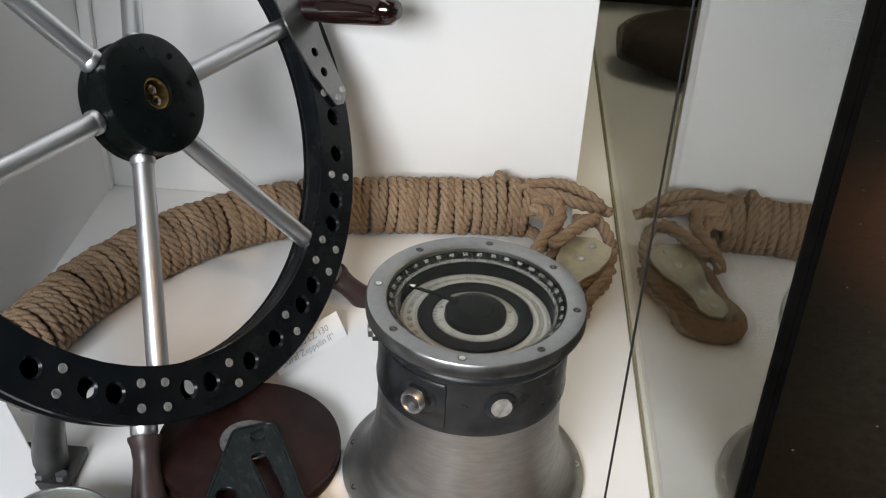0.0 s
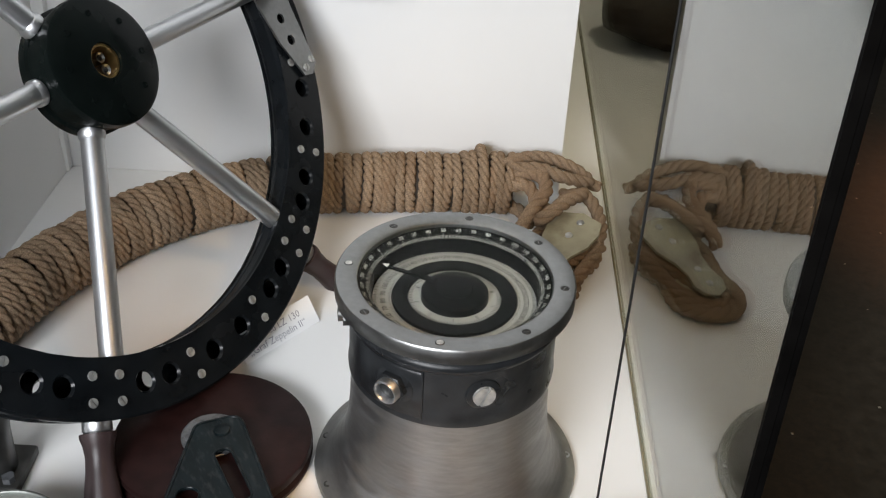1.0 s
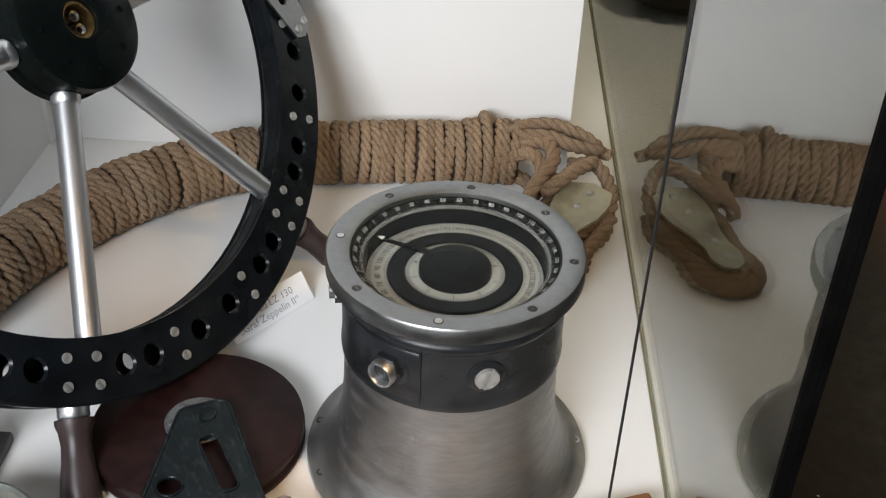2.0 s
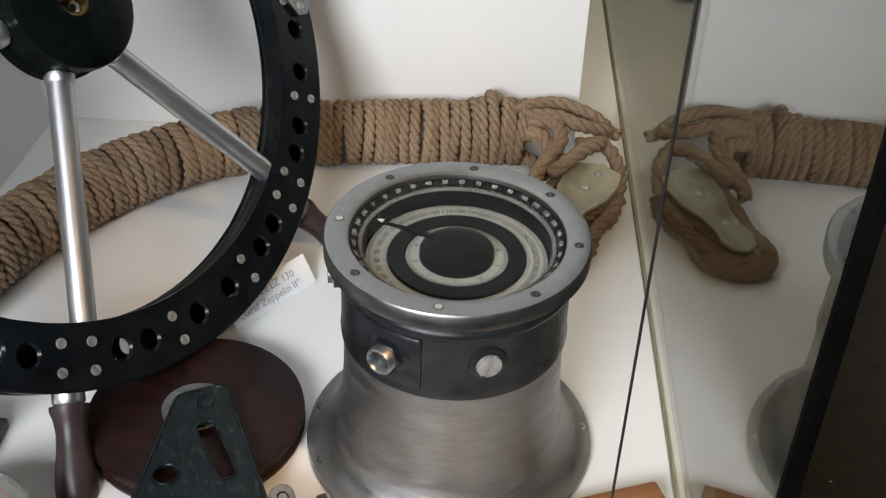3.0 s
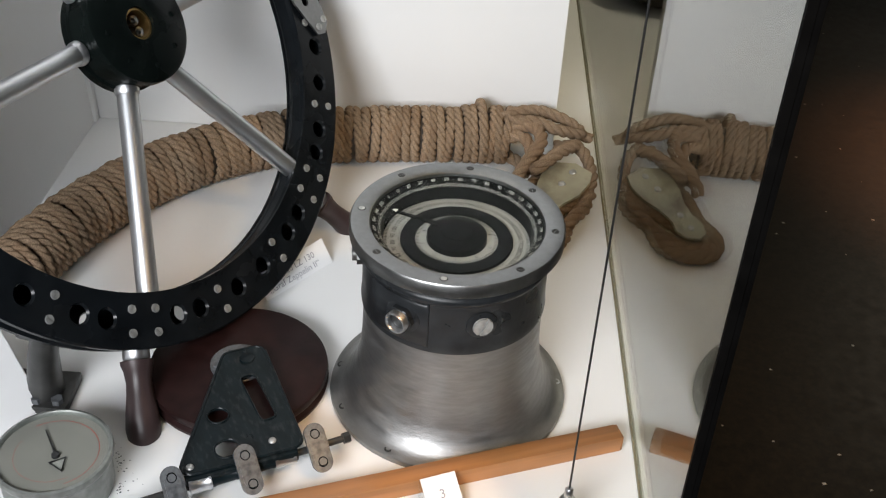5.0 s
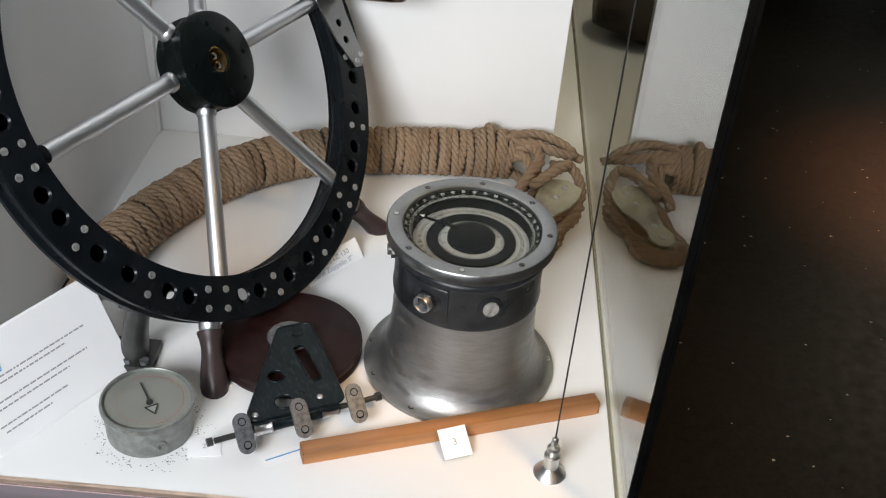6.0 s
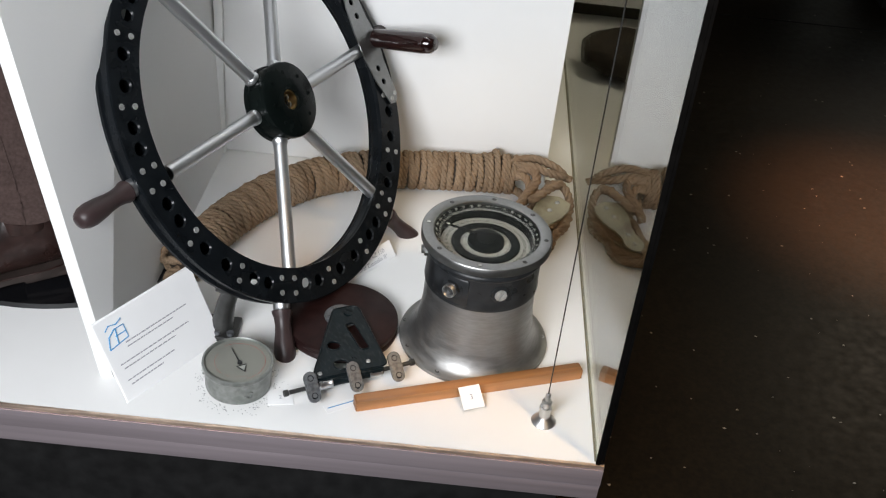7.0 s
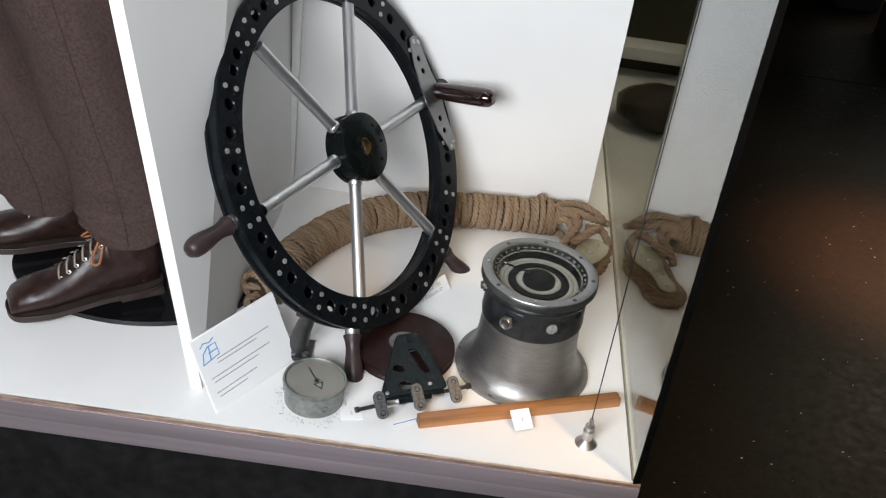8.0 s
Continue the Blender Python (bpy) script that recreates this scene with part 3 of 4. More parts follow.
def ticks(radii, n, width, material, z, name, longer=10, extra=0.002):
    g = Geo()
    for k in range(n):
        t = 2 * math.pi * k / n
        r0, r1 = radii[0], radii[1] + (extra if k % longer == 0 else (extra * 0.5 if k % (longer // 2 or 1) == 0 else 0))
        c, s = math.cos(t), math.sin(t)
        zz = z if not callable(z) else None
        q = [(r * c - w * s, r * s + w * c, z(r) if zz is None else zz) for r, w in ((r0, -width), (r1, -width), (r1, width), (r0, width))]
        g.add(q, [(0, 1, 2, 3)])
    return part(name, g, material, dial, smooth=0)


slope = lambda r: ZR - 0.0125 + (r - 0.0835) * 0.0075 / 0.011 + 0.0003
ticks((0.0838, 0.0868), 360, 0.00016, INKWHITE, slope, "outer_ticks", 10, 0.0016)
ticks((0.0768, 0.0806), 180, 0.00042, INKBLACK, ZR - 0.0267, "card_ticks", 10, -0.0022)
ticks((0.0632, 0.0648), 180, 0.00030, INKBLACK, ZR - 0.0267, "card_inner_ticks", 10, 0.001)
ticks((0.0415, 0.0453), 100, 0.00045, INKBLACK, ZR - 0.0259, "inner_ticks", 10, 0.0)
for k in range(36):
    t = radians(150 - 10 * k)
    writing(str(10 * k), 0.0056, INKWHITE, dial, Matrix.Translation((0.0908 * math.cos(t), 0.0908 * math.sin(t), slope(0.0908) + 0.0005)) @ pose(0, 0, 0, 0, 0, math.degrees(t) - 90) @ pose(0, 0, 0, 34, 0, 0), "figure")
    t = radians(90 - 10 * k)
    writing(str((180 + 10 * k) % 360), 0.0076, INKBLACK, dial, Matrix.Translation((0.0705 * math.cos(t), 0.0708 * math.sin(t), ZR - 0.0266)) @ pose(0, 0, 0, 0, 0, math.degrees(t) - 90), "figure")
for k, c in enumerate("6789012345"):
    t = radians(90 - 36 * k)
    writing(c, 0.0062, INKBLACK, dial, Matrix.Translation((0.0382 * math.cos(t), 0.0382 * math.sin(t), ZR - 0.0258)) @ pose(0, 0, 0, 0, 0, math.degrees(t) - 90), "figure")
glz = part("dial_glass", Geo().lathe([(0.0, ZR - 0.0045), (0.0944, ZR - 0.0045), (0.0944, ZR - 0.0020), (0.0, ZR - 0.0020)], 72), DIALGLASS, comp, "clear dial glass")


def on_body(angle, z, r=0.1035):
    t = radians(angle)
    out = Vector((math.cos(t), math.sin(t), 0))
    side = Vector((0, 0, 1)).cross(out)
    m = Matrix((side, Vector((0, 0, 1)), out)).transposed().to_4x4()
    m.translation = out * r + Vector((0, 0, z))
    return m


HEX = [(0.0165 * math.cos(k * math.pi / 3), 0.0165 * math.sin(k * math.pi / 3)) for k in range(6)]
sock = part("socket", Geo().prism(HEX, -0.004, 0.008), GREYPAINT, comp, "cable socket with a bare threaded ring", m=on_body(-120, 0.182))
part("socket_base", Geo().lathe([(0.022, -0.006), (0.021, 0.0), (0.018, 0.002), (0.01, 0.002)], 32), GREYPAINT, sock)
part("socket_ring", Geo().lathe([(0.0105, 0.004), (0.0128, 0.004), (0.0128, 0.0145), (0.0120, 0.016), (0.0108, 0.016), (0.0100, 0.0145), (0.0100, 0.004)], 32), ALU, sock, "bright threaded ring")
part("socket_core", Geo().lathe([(0.0098, 0.009), (0.006, 0.0105), (0.0, 0.009)], 20), DARKMETAL, sock)
SC2 = screw_mesh("plug_screw", 0.0112, 0.004)
pl = part("plug", Geo().lathe([(0.018, -0.005), (0.0165, 0.001), (0.0125, 0.0025), (0.011, 0.0025)], 32), GREYPAINT, comp, m=on_body(-72, 0.184))
part("plug_screw", SC2, None, pl, "slotted steel plug", m=pose(0, 0, 0.002, 0, 0, 65))
sb = part("side_bolt", Geo().prism([(x * 0.75, y * 0.75) for x, y in HEX], -0.003, 0.006), STEEL, comp, m=on_body(-172, 0.205))
part("side_bolt_head", Geo().lathe([(0.008, 0.006), (0.008, 0.011), (0.0, 0.0115)], 20), STEEL, sb)
part("body_seam", Geo().box(-0.0012, 0.0012, -0.034, 0.030, -0.001, 0.0015, 0.0005), GREYPAINT, body, m=on_body(-104, 0.184))
part("body_pad", Geo().lathe([(0.1036, 0.150), (0.1052, 0.152), (0.1052, 0.204), (0.1036, 0.206)], 24, radians(-146), radians(42)), GREYPAINT, body)

# ---- rope ----
rope = thing("rope_coil", "arched coil of tightly wound brown manila rope on the shelf", "rope")
axis = smooth_path([(-0.822, 0.375, 0.044), (-0.800, 0.415, 0.044), (-0.780, 0.486, 0.044), (-0.742, 0.572, 0.044), (-0.678, 0.668, 0.044), (-0.586, 0.748, 0.044), (-0.480, 0.794, 0.044),
                    (-0.365, 0.814, 0.044), (-0.260, 0.826, 0.044), (-0.190, 0.831, 0.044), (-0.163, 0.831, 0.044)], 24)


def twisted_ring(major, minor, name, turns=5):
    n, segs = 160, 9
    v, f = [], []
    for j in range(3):
        base = len(v)
        for i in range(n):
            u = 2 * math.pi * i / n
            w = turns * u + 2 * math.pi * j / 3
            cr, cz = major + 0.45 * minor * math.cos(w), 0.45 * minor * math.sin(w)
            for k in range(segs):
                a = 2 * math.pi * k / segs
                q = cr + 0.56 * minor * math.cos(a)
                v.append((q * math.cos(u), q * math.sin(u), cz + 0.56 * minor * math.sin(a)))
        for i in range(n):
            for k in range(segs):
                i2, k2 = (i + 1) % n, (k + 1) % segs
                f.append((base + i * segs + k, base + i2 * segs + k, base + i2 * segs + k2, base + i * segs + k2))
    return Geo().add(v, f).mesh(name, ROPE, 0)


RING = [twisted_ring(0.0385, 0.0079, "rope_turn", 6), twisted_ring(0.0388, 0.0077, "rope_turn", 6)]
for me in RING:
    me.shade_smooth()
acc, nxt, count = 0.0, 0.0, 0
rr = random.Random(3)
for i in range(1, len(axis)):
    seg = (axis[i] - axis[i - 1]).length
    acc += seg
    while acc >= nxt:
        t = (axis[i] - axis[i - 1]).normalized()
        m = t.to_track_quat("Z", "Y").to_matrix().to_4x4()
        m = Matrix.Translation(axis[i]) @ m @ pose(0, 0, 0, rr.uniform(-1.2, 1.2) + 2, rr.uniform(-1.0, 1.0) + 4, rr.uniform(0, 360))
        s = rr.uniform(0.985, 1.015) * 0.96 * (1.17 if 0.835 < nxt < 0.850 else 1.04 if nxt > 0.80 else 1.0)
        m.translation.z = 0.0464 * s + 0.0004
        part("rope_turn", RING[count % 2], None, rope, m=m @ Matrix.Diagonal((s, s, 1.0, 1)))
        nxt += 0.0131
        count += 1
# Dark brown tube filling the coil; its colour shows between the turns.
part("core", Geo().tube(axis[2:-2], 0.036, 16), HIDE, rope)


def strand(name, points, r=0.0085, parent=rope, steps=20):
    r *= 1.12
    return part(name, Geo().laid(smooth_path(points, steps), r, 0.048), ROPE, parent, smooth=80)


strand("rope_loop", [(-0.178, 0.820, 0.084), (-0.159, 0.834, 0.087), (-0.124, 0.846, 0.085), (-0.088, 0.840, 0.077), (-0.064, 0.832, 0.066), (-0.058, 0.818, 0.064), (-0.076, 0.806, 0.072), (-0.100, 0.800, 0.081), (-0.130, 0.808, 0.087), (-0.168, 0.812, 0.083)])
strand("rope_end", [(-0.105, 0.832, 0.062), (-0.080, 0.836, 0.058), (-0.058, 0.832, 0.056), (-0.040, 0.829, 0.049)], 0.0082)
strand("rope_loop", [(-0.165, 0.806, 0.070), (-0.146, 0.808, 0.079), (-0.126, 0.797, 0.079), (-0.122, 0.768, 0.073), (-0.138, 0.744, 0.060), (-0.152, 0.724, 0.045), (-0.158, 0.712, 0.034)], 0.0094)
strand("rope_loop", [(-0.172, 0.800, 0.060), (-0.150, 0.796, 0.066), (-0.138, 0.780, 0.062), (-0.136, 0.762, 0.050), (-0.145, 0.745, 0.030)], 0.0086)
strand("rope_loop", [(-0.096, 0.800, 0.050), (-0.072, 0.786, 0.060), (-0.070, 0.772, 0.070), (-0.092, 0.745, 0.075), (-0.114, 0.722, 0.070), (-0.128, 0.720, 0.058), (-0.126, 0.742, 0.046), (-0.112, 0.775, 0.042)], 0.0092)
strand("rope_loop", [(-0.090, 0.792, 0.054), (-0.067, 0.780, 0.064), (-0.051, 0.757, 0.057), (-0.045, 0.720, 0.046), (-0.056, 0.688, 0.036), (-0.082, 0.665, 0.030), (-0.112, 0.640, 0.024), (-0.132, 0.630, 0.016)], 0.0086)
strand("rope_loop", [(-0.050, 0.735, 0.012), (-0.052, 0.695, 0.0112), (-0.078, 0.655, 0.0112), (-0.115, 0.618, 0.0112), (-0.150, 0.610, 0.0112), (-0.168, 0.640, 0.0112)], 0.009)
strand("rope_loop", [(-0.170, 0.815, 0.020), (-0.140, 0.790, 0.018), (-0.108, 0.760, 0.020), (-0.090, 0.720, 0.018)], 0.009)
strand("rope_end", [(-0.815, 0.382, 0.05), (-0.838, 0.378, 0.050), (-0.862, 0.402, 0.034), (-0.858, 0.425, 0.018), (-0.835, 0.425, 0.012)], 0.008)
strand("rope_end", [(-0.818, 0.382, 0.03), (-0.838, 0.360, 0.026), (-0.83, 0.352, 0.014), (-0.80, 0.36, 0.0105)], 0.008)

block = thing("rope_block", "olive painted block cheek with steel rivets, tied into the rope loops", "pulley block")
shape = [(0.0, -0.024), (0.018, -0.030), (0.042, -0.026), (0.062, -0.018), (0.082, -0.016), (0.098, -0.020), (0.112, -0.014), (0.118, 0.0), (0.112, 0.014), (0.098, 0.020), (0.082, 0.016), (0.062, 0.020), (0.042, 0.030), (0.018, 0.032), (0.0, 0.026), (-0.008, 0.0)]
BM = Matrix.Translation((-0.0735, 0.727, 0.056)) @ pose(0, 0, 0, 4, 12, -120) @ Matrix.Diagonal((1.22, 1.22, 1, 1))
part("cheek", Geo().prism([p[:2] for p in [(x, y) for x, y in shape]], 0.0, 0.004), OLIVE, block, m=BM)
part("cheek", Geo().prism([(x, y) for x, y in shape], -0.020, -0.016), OLIVE, block, m=BM)
part("sheave", Geo().lathe([(0.0, -0.016), (0.024, -0.016), (0.021, -0.008), (0.024, 0.0), (0.0, 0.0)], 24), DARKMETAL, block, m=BM @ pose(0.03, 0, 0))
for x, y in ((0.008, 0.004), (0.032, 0.002), (0.078, 0.0), (0.100, 0.0)):
    part("rivet", RIVET, None, block, "bright steel rivet", m=BM @ pose(x, y, 0.004))

for low, pts in ((0.0, ((0.02, 0.034), (0.06, 0.034), (0.10, 0.030), (0.128, 0.018), (0.136, -0.004), (0.122, -0.026), (0.085, -0.032), (0.045, -0.040), (0.01, -0.036))),
                 (0.012, ((0.03, 0.022), (0.07, 0.030), (0.105, 0.038), (0.134, 0.020), (0.142, -0.010), (0.118, -0.034), (0.07, -0.036)))):
    strand("rope_loop", [(q.x, q.y, max(0.0135, q.z)) for q in (BM @ Vector((x, y, -0.014 - low)) for x, y in pts)], 0.0085)

# ---- pulley and bracket ----
pul = thing("pulley_wheel", "dark red-brown pulley disc lying flat on the shelf", "pulley", pose(-0.491, 0.291, 0))
part("disc", Geo().lathe([(0.0, 0.0), (0.100, 0.0), (0.1055, 0.003), (0.1065, 0.008), (0.103, 0.013), (0.1065, 0.019), (0.1055, 0.026), (0.102, 0.0275), (0.0, 0.0275)], 96), PULLEY, pul)
part("hub_plate", Geo().lathe([(0.0, 0.0300), (0.032, 0.0300), (0.0335, 0.0285), (0.0335, 0.0270)], 40), LUG, pul, "worn grey hub plate")
for k in range(6):
    t = radians(60 * k + 20)
    part("hub_rivet", Geo().lathe([(0, 0.0018), (0.003, 0.0014), (0.0036, 0)], 12), LUG, pul, m=pose(0.026 * math.cos(t), 0.026 * math.sin(t), 0.030))

brk = thing("bracket", "triangular bracket plate with worn dark teal paint, resting on the pulley", "bracket")
apex, bl, brr = Vector((-0.484, 0.296, 0.040)), Vector((-0.526, 0.106, 0.040)), Vector((-0.396, 0.168, 0.040))
ex = (brr - bl).normalized()
mid = (bl + brr) / 2
ey = (apex - mid)
ey = (ey - ex * ey.dot(ex)).normalized()
BK = Matrix((ex, ey, ex.cross(ey))).transposed().to_4x4()
BK.translation = mid
ax = (apex - mid).dot(ex)
H = (apex - mid).dot(ey)


def rounded(points, r, n=6):
    out = []
    m = len(points)
    for i in range(m):
        p, a, b = Vector(points[i]), Vector(points[i - 1]), Vector(points[(i + 1) % m])
        u, w = (a - p).normalized(), (b - p).normalized()
        d = min(r / math.tan(u.angle(w) / 2), (a - p).length * 0.45, (b - p).length * 0.45)
        s, e = p + u * d, p + w * d
        for k in range(n + 1):
            t = k / n
            out.append(tuple((s * (1 - t) ** 2 + p * 2 * t * (1 - t) + e * t * t)[:2]))
    return out


tri = rounded([(-0.070, -0.012), (0.070, -0.012), (ax + 0.024, H + 0.008), (ax - 0.024, H + 0.008)], 0.014)
IK = BK.inverted()
flat = lambda x, y: (IK @ Vector((x, y, 0.040))).to_2d()
sa, sz = flat(-0.4745, 0.258), flat(-0.4365, 0.190)
sn = (sz - sa).normalized().orthogonal() * 0.0092
slot = rounded([tuple(sa + sn), tuple(sz + sn), tuple(sz - sn), tuple(sa - sn)], 0.0085)
h1, h2 = flat(-0.494, 0.190), flat(-0.474, 0.142)
holes = [slot, circle(0.0120, 20, h1.x, h1.y), circle(0.0140, 20, h2.x, h2.y)]
part("plate", Geo().prism(tri, -0.003, 0.0, holes), TEAL, brk, "worn teal plate with slot and round holes", m=BK, smooth=30)
part("plate_lip", Geo().tube([(x, y, -0.001) for x, y in tri], 0.0022, 6, closed=True), TEAL, brk, m=BK)
for p in (slot, holes[1], holes[2]):
    part("cut_out_lip", Geo().tube([(x, y, 0.0006) for x, y in p], 0.0011, 6, closed=True), TEAL, brk, m=BK)
part("pivot", Geo().lathe([(0, 0.003), (0.004, 0.003), (0.0085, 0.0022), (0.009, 0.0)], 24), TEAL, brk, m=BK @ pose(ax, H - 0.010, 0))
for x, y in (flat(-0.508, 0.112), flat(-0.428, 0.158)):
    part("rivet", RIVET, None, brk, "bright rivet", m=BK @ pose(x, y, 0.0))
a0, a1 = Vector((-0.555, 0.072, 0.026)), Vector((-0.352, 0.182, 0.026))
dirn = (a1 - a0).normalized()
AXM = dirn.to_track_quat("Z", "Y").to_matrix().to_4x4()
AXM.translation = a0
L = (a1 - a0).length
part("axle", Geo().lathe([(0, 0), (0.004, 0), (0.004, L), (0, L)], 16), DARKMETAL, brk, m=AXM)
for z0, z1, r, mt in ((0.054, 0.078, 0.010, ALU), (0.078, 0.108, 0.0085, TEAL), (0.126, 0.148, 0.0085, TEAL), (0.148, 0.172, 0.010, ALU)):
    part("spacer", Geo().lathe([(0, z0), (r, z0), (r, z0 + 0.003), (r * 0.93, z0 + 0.004), (r * 0.93, z1 - 0.004), (r, z1 - 0.003), (r, z1), (0, z1)], 20), mt, brk, m=AXM)
part("saddle", Geo().box(-0.062, 0.062, -0.018, 0.004, -0.018, -0.003, 0.003), TEAL, brk, m=BK)
lug_shape = [(x, y + (0.016 if k < 12 else -0.016)) for k, (x, y) in enumerate([(0.0115 * math.cos(math.pi * j / 11), 0.0115 * math.sin(math.pi * j / 11)) for j in range(12)] + [(0.0115 * math.cos(math.pi + math.pi * j / 11), 0.0115 * math.sin(math.pi + math.pi * j / 11)) for j in range(12)])]
for d in (0.038, 0.117, 0.196):
    p = a0 + dirn * d
    m = Matrix((Vector((0.0, 0.62, 0.78)).cross(-dirn).normalized(), Vector((0.0, 0.62, 0.78)), -dirn)).transposed().to_4x4()
    side = Vector((dirn.y, -dirn.x, 0)).normalized()
    m = Matrix((dirn, (Vector((0, 0, 1)) * 0.62 - side * 0.78).normalized(), dirn.cross((Vector((0, 0, 1)) * 0.62 - side * 0.78).normalized()))).transposed().to_4x4()
    m.translation = p + side * 0.006 + Vector((0, 0, 0.004))
    lg = part("lug", Geo().prism(lug_shape, 0.004, 0.010), LUG, brk, "flat worn grey clamp lug", m=m)
    # No holes are cut: black dished discs give the dark of the openings.
    for y in (0.015, -0.016):
        part("lug_hole", Geo().lathe([(0.0, 0.0108), (0.0040, 0.0108), (0.0050, 0.0122), (0.0060, 0.0100)], 16), BLACKPAINT, lg, m=pose(0, y, 0))
    part("lug_step", Geo().prism([(x * 0.75, y * 0.72) for x, y in lug_shape], 0.010, 0.0112), LUG, lg)
for z, r in ((-0.006, 0.006), (L + 0.002, 0.0065)):
    part("axle_nut", Geo().prism([(r * math.cos(k * math.pi / 3), r * math.sin(k * math.pi / 3)) for k in range(6)], z - 0.004, z + 0.004), DARKMETAL, brk, m=AXM)

# ---- round gauge ----
gau = thing("round_gauge", "round grey-green gauge with faded dial and arrow pointer", "gauge", pose(-0.651, 0.110, 0))
part("case", Geo().lathe([(0, 0), (0.054, 0), (0.057, 0.002), (0.0575, 0.006), (0.0585, 0.044), (0.0610, 0.046), (0.0625, 0.050), (0.0615, 0.055), (0.0585, 0.0560), (0.0570, 0.054), (0.0565, 0.051)], 72), GAUGE, gau)
dl = part("dial", Geo().lathe([(0.0566, 0.0510), (0.0, 0.0510)], 64), GAUGEDIAL, gau, "faded grey dial")
part("red_arc", Geo().lathe([(0.0475, 0.0513), (0.0468, 0.0513)], 60, radians(-60), radians(190)), INKRED, dl, smooth=0)
part("scale_arc", Geo().lathe([(0.0405, 0.0513), (0.0401, 0.0513)], 60, radians(-200), radians(150)), INKRED, dl, smooth=0)
ndl = part("needle", Geo().prism([(-0.001, 0.0), (0.001, 0.0), (0.0007, 0.040), (-0.0007, 0.040)], 0.0525, 0.0533), INKBLACK, gau, "black needle with open arrow", m=pose(0.004, -0.004, 0, 0, 0, 32))
part("needle_hub", Geo().lathe([(0.0045, 0.0515), (0.004, 0.0545), (0.0, 0.055)], 20), INKBLACK, ndl)
part("arrow", Geo().tube([(-0.0085, -0.008, 0.053), (0.0085, -0.008, 0.053), (0, -0.025, 0.053)], 0.0011, 6, closed=True), INKBLACK, ndl)
part("arrow_fill", Geo().prism([(-0.0065, -0.0095), (0.0065, -0.0095), (0, -0.022)], 0.0522, 0.0526), DIALWHITE, ndl)
gg = part("gauge_glass", Geo().lathe([(0.0, 0.0545), (0.0568, 0.0545), (0.0568, 0.0555), (0.0, 0.0555)], 56), DIALGLASS, gau, "thin dial glass")
for ang, zz, r in ((-60, 0.022, 0.0075), (-170, 0.030, 0.006)):
    t = radians(ang)
    out = Vector((math.cos(t), math.sin(t), 0))
    m = Matrix((Vector((0, 0, 1)).cross(out), Vector((0, 0, 1)), out)).transposed().to_4x4()
    m.translation = out * 0.057 + Vector((0, 0, zz))
    part("case_lug", Geo().lathe([(r * 1.1, 0.0), (r, 0.004), (r * 0.6, 0.0045), (r * 0.5, 0.001), (0, 0.001)], 20), GAUGE, gau, m=m)
g = Geo()
rs = random.Random(8)
for _ in range(260):
    t, d = rs.uniform(0, 6.28), 0.060 + abs(rs.gauss(0, 0.010))
    x, y, s = -0.651 + d * math.cos(t), 0.110 + d * math.sin(t), rs.uniform(0.0004, 0.0012)
    g.add([(x - s, y, 0.0003), (x, y - s, 0.0006), (x + s * 1.4, y, 0.0003), (x, y + s, 0.0006)], [(0, 1, 2, 3)])
tagged(part("paint_crumbs", g, LUG, None, "flaked paint crumbs round the gauge", smooth=0), category="crumbs", kind="stuff")

# ---- cards and small things ----
plc = thing("info_placard", "white printed placard on clear acrylic, leaning with a blue line logo", "placard")
p0, p1 = Vector((-0.824, 0.031, 0.0012)), Vector((-0.704, 0.223, 0.0012))
px = (p1 - p0).normalized()
back = Vector((-px.y, px.x, 0))
py = (Vector((0, 0, 1)) * 0.866 + back * 0.50).normalized()
PM = Matrix((px, py, px.cross(py))).transposed().to_4x4()
PM.translation = p0
PW, PH = (p1 - p0).length, 0.148
part("acrylic_sheet", Geo().box(0, PW, 0, PH + 0.004, -0.0035, -0.0008, 0.0004), PAPER, plc, m=PM)
part("paper", Geo().box(0.0015, PW - 0.0015, 0.004, PH + 0.001, -0.0007, 0.0003), PAPER, plc, m=PM)
prop = [PM @ Vector((PW * 0.5, PH * 0.9, -0.004)), Vector((0, 0, 0))]
foot_pt = Vector((prop[0].x + back.x * 0.05, prop[0].y + back.y * 0.05, 0.003))
part("prop", Geo().tube([prop[0], foot_pt], 0.0028, 8), PAPER, plc)
rs = random.Random(2)
for y, segs_ in ((0.094, (0.045, 0.185)), (0.086, (0.045, 0.150)), (0.064, (0.018, 0.175)), (0.055, (0.022, 0.140)), (0.034, (0.018, 0.125)), (0.025, (0.022, 0.095))):
    x, end = segs_[0], min(segs_[1], PW - 0.012)
    while x < end:
        w = rs.uniform(0.003, 0.011)
        part("text_bar", Geo().box(x, min(x + w, end), y - 0.0011, y + 0.0011, 0.0004, 0.0006), INKGREY, plc, m=PM, smooth=0)
        x += w + 0.0016
for pts, cl in (([(0.012, 0.100), (0.018, 0.116), (0.030, 0.123), (0.046, 0.123), (0.046, 0.104), (0.012, 0.100)], 0), ([(0.028, 0.102), (0.032, 0.123)], 0), ([(0.016, 0.126), (0.024, 0.131), (0.036, 0.128), (0.046, 0.132)], 0), ([(0.028, 0.113), (0.046, 0.113)], 0)):
    part("logo_line", Geo().tube([(0.012 + (x - 0.012) * 1.25, 0.096 + (y - 0.100) * 1.25, 0.0006) for x, y in pts], 0.0012, 5), INKBLUE, plc, m=PM)

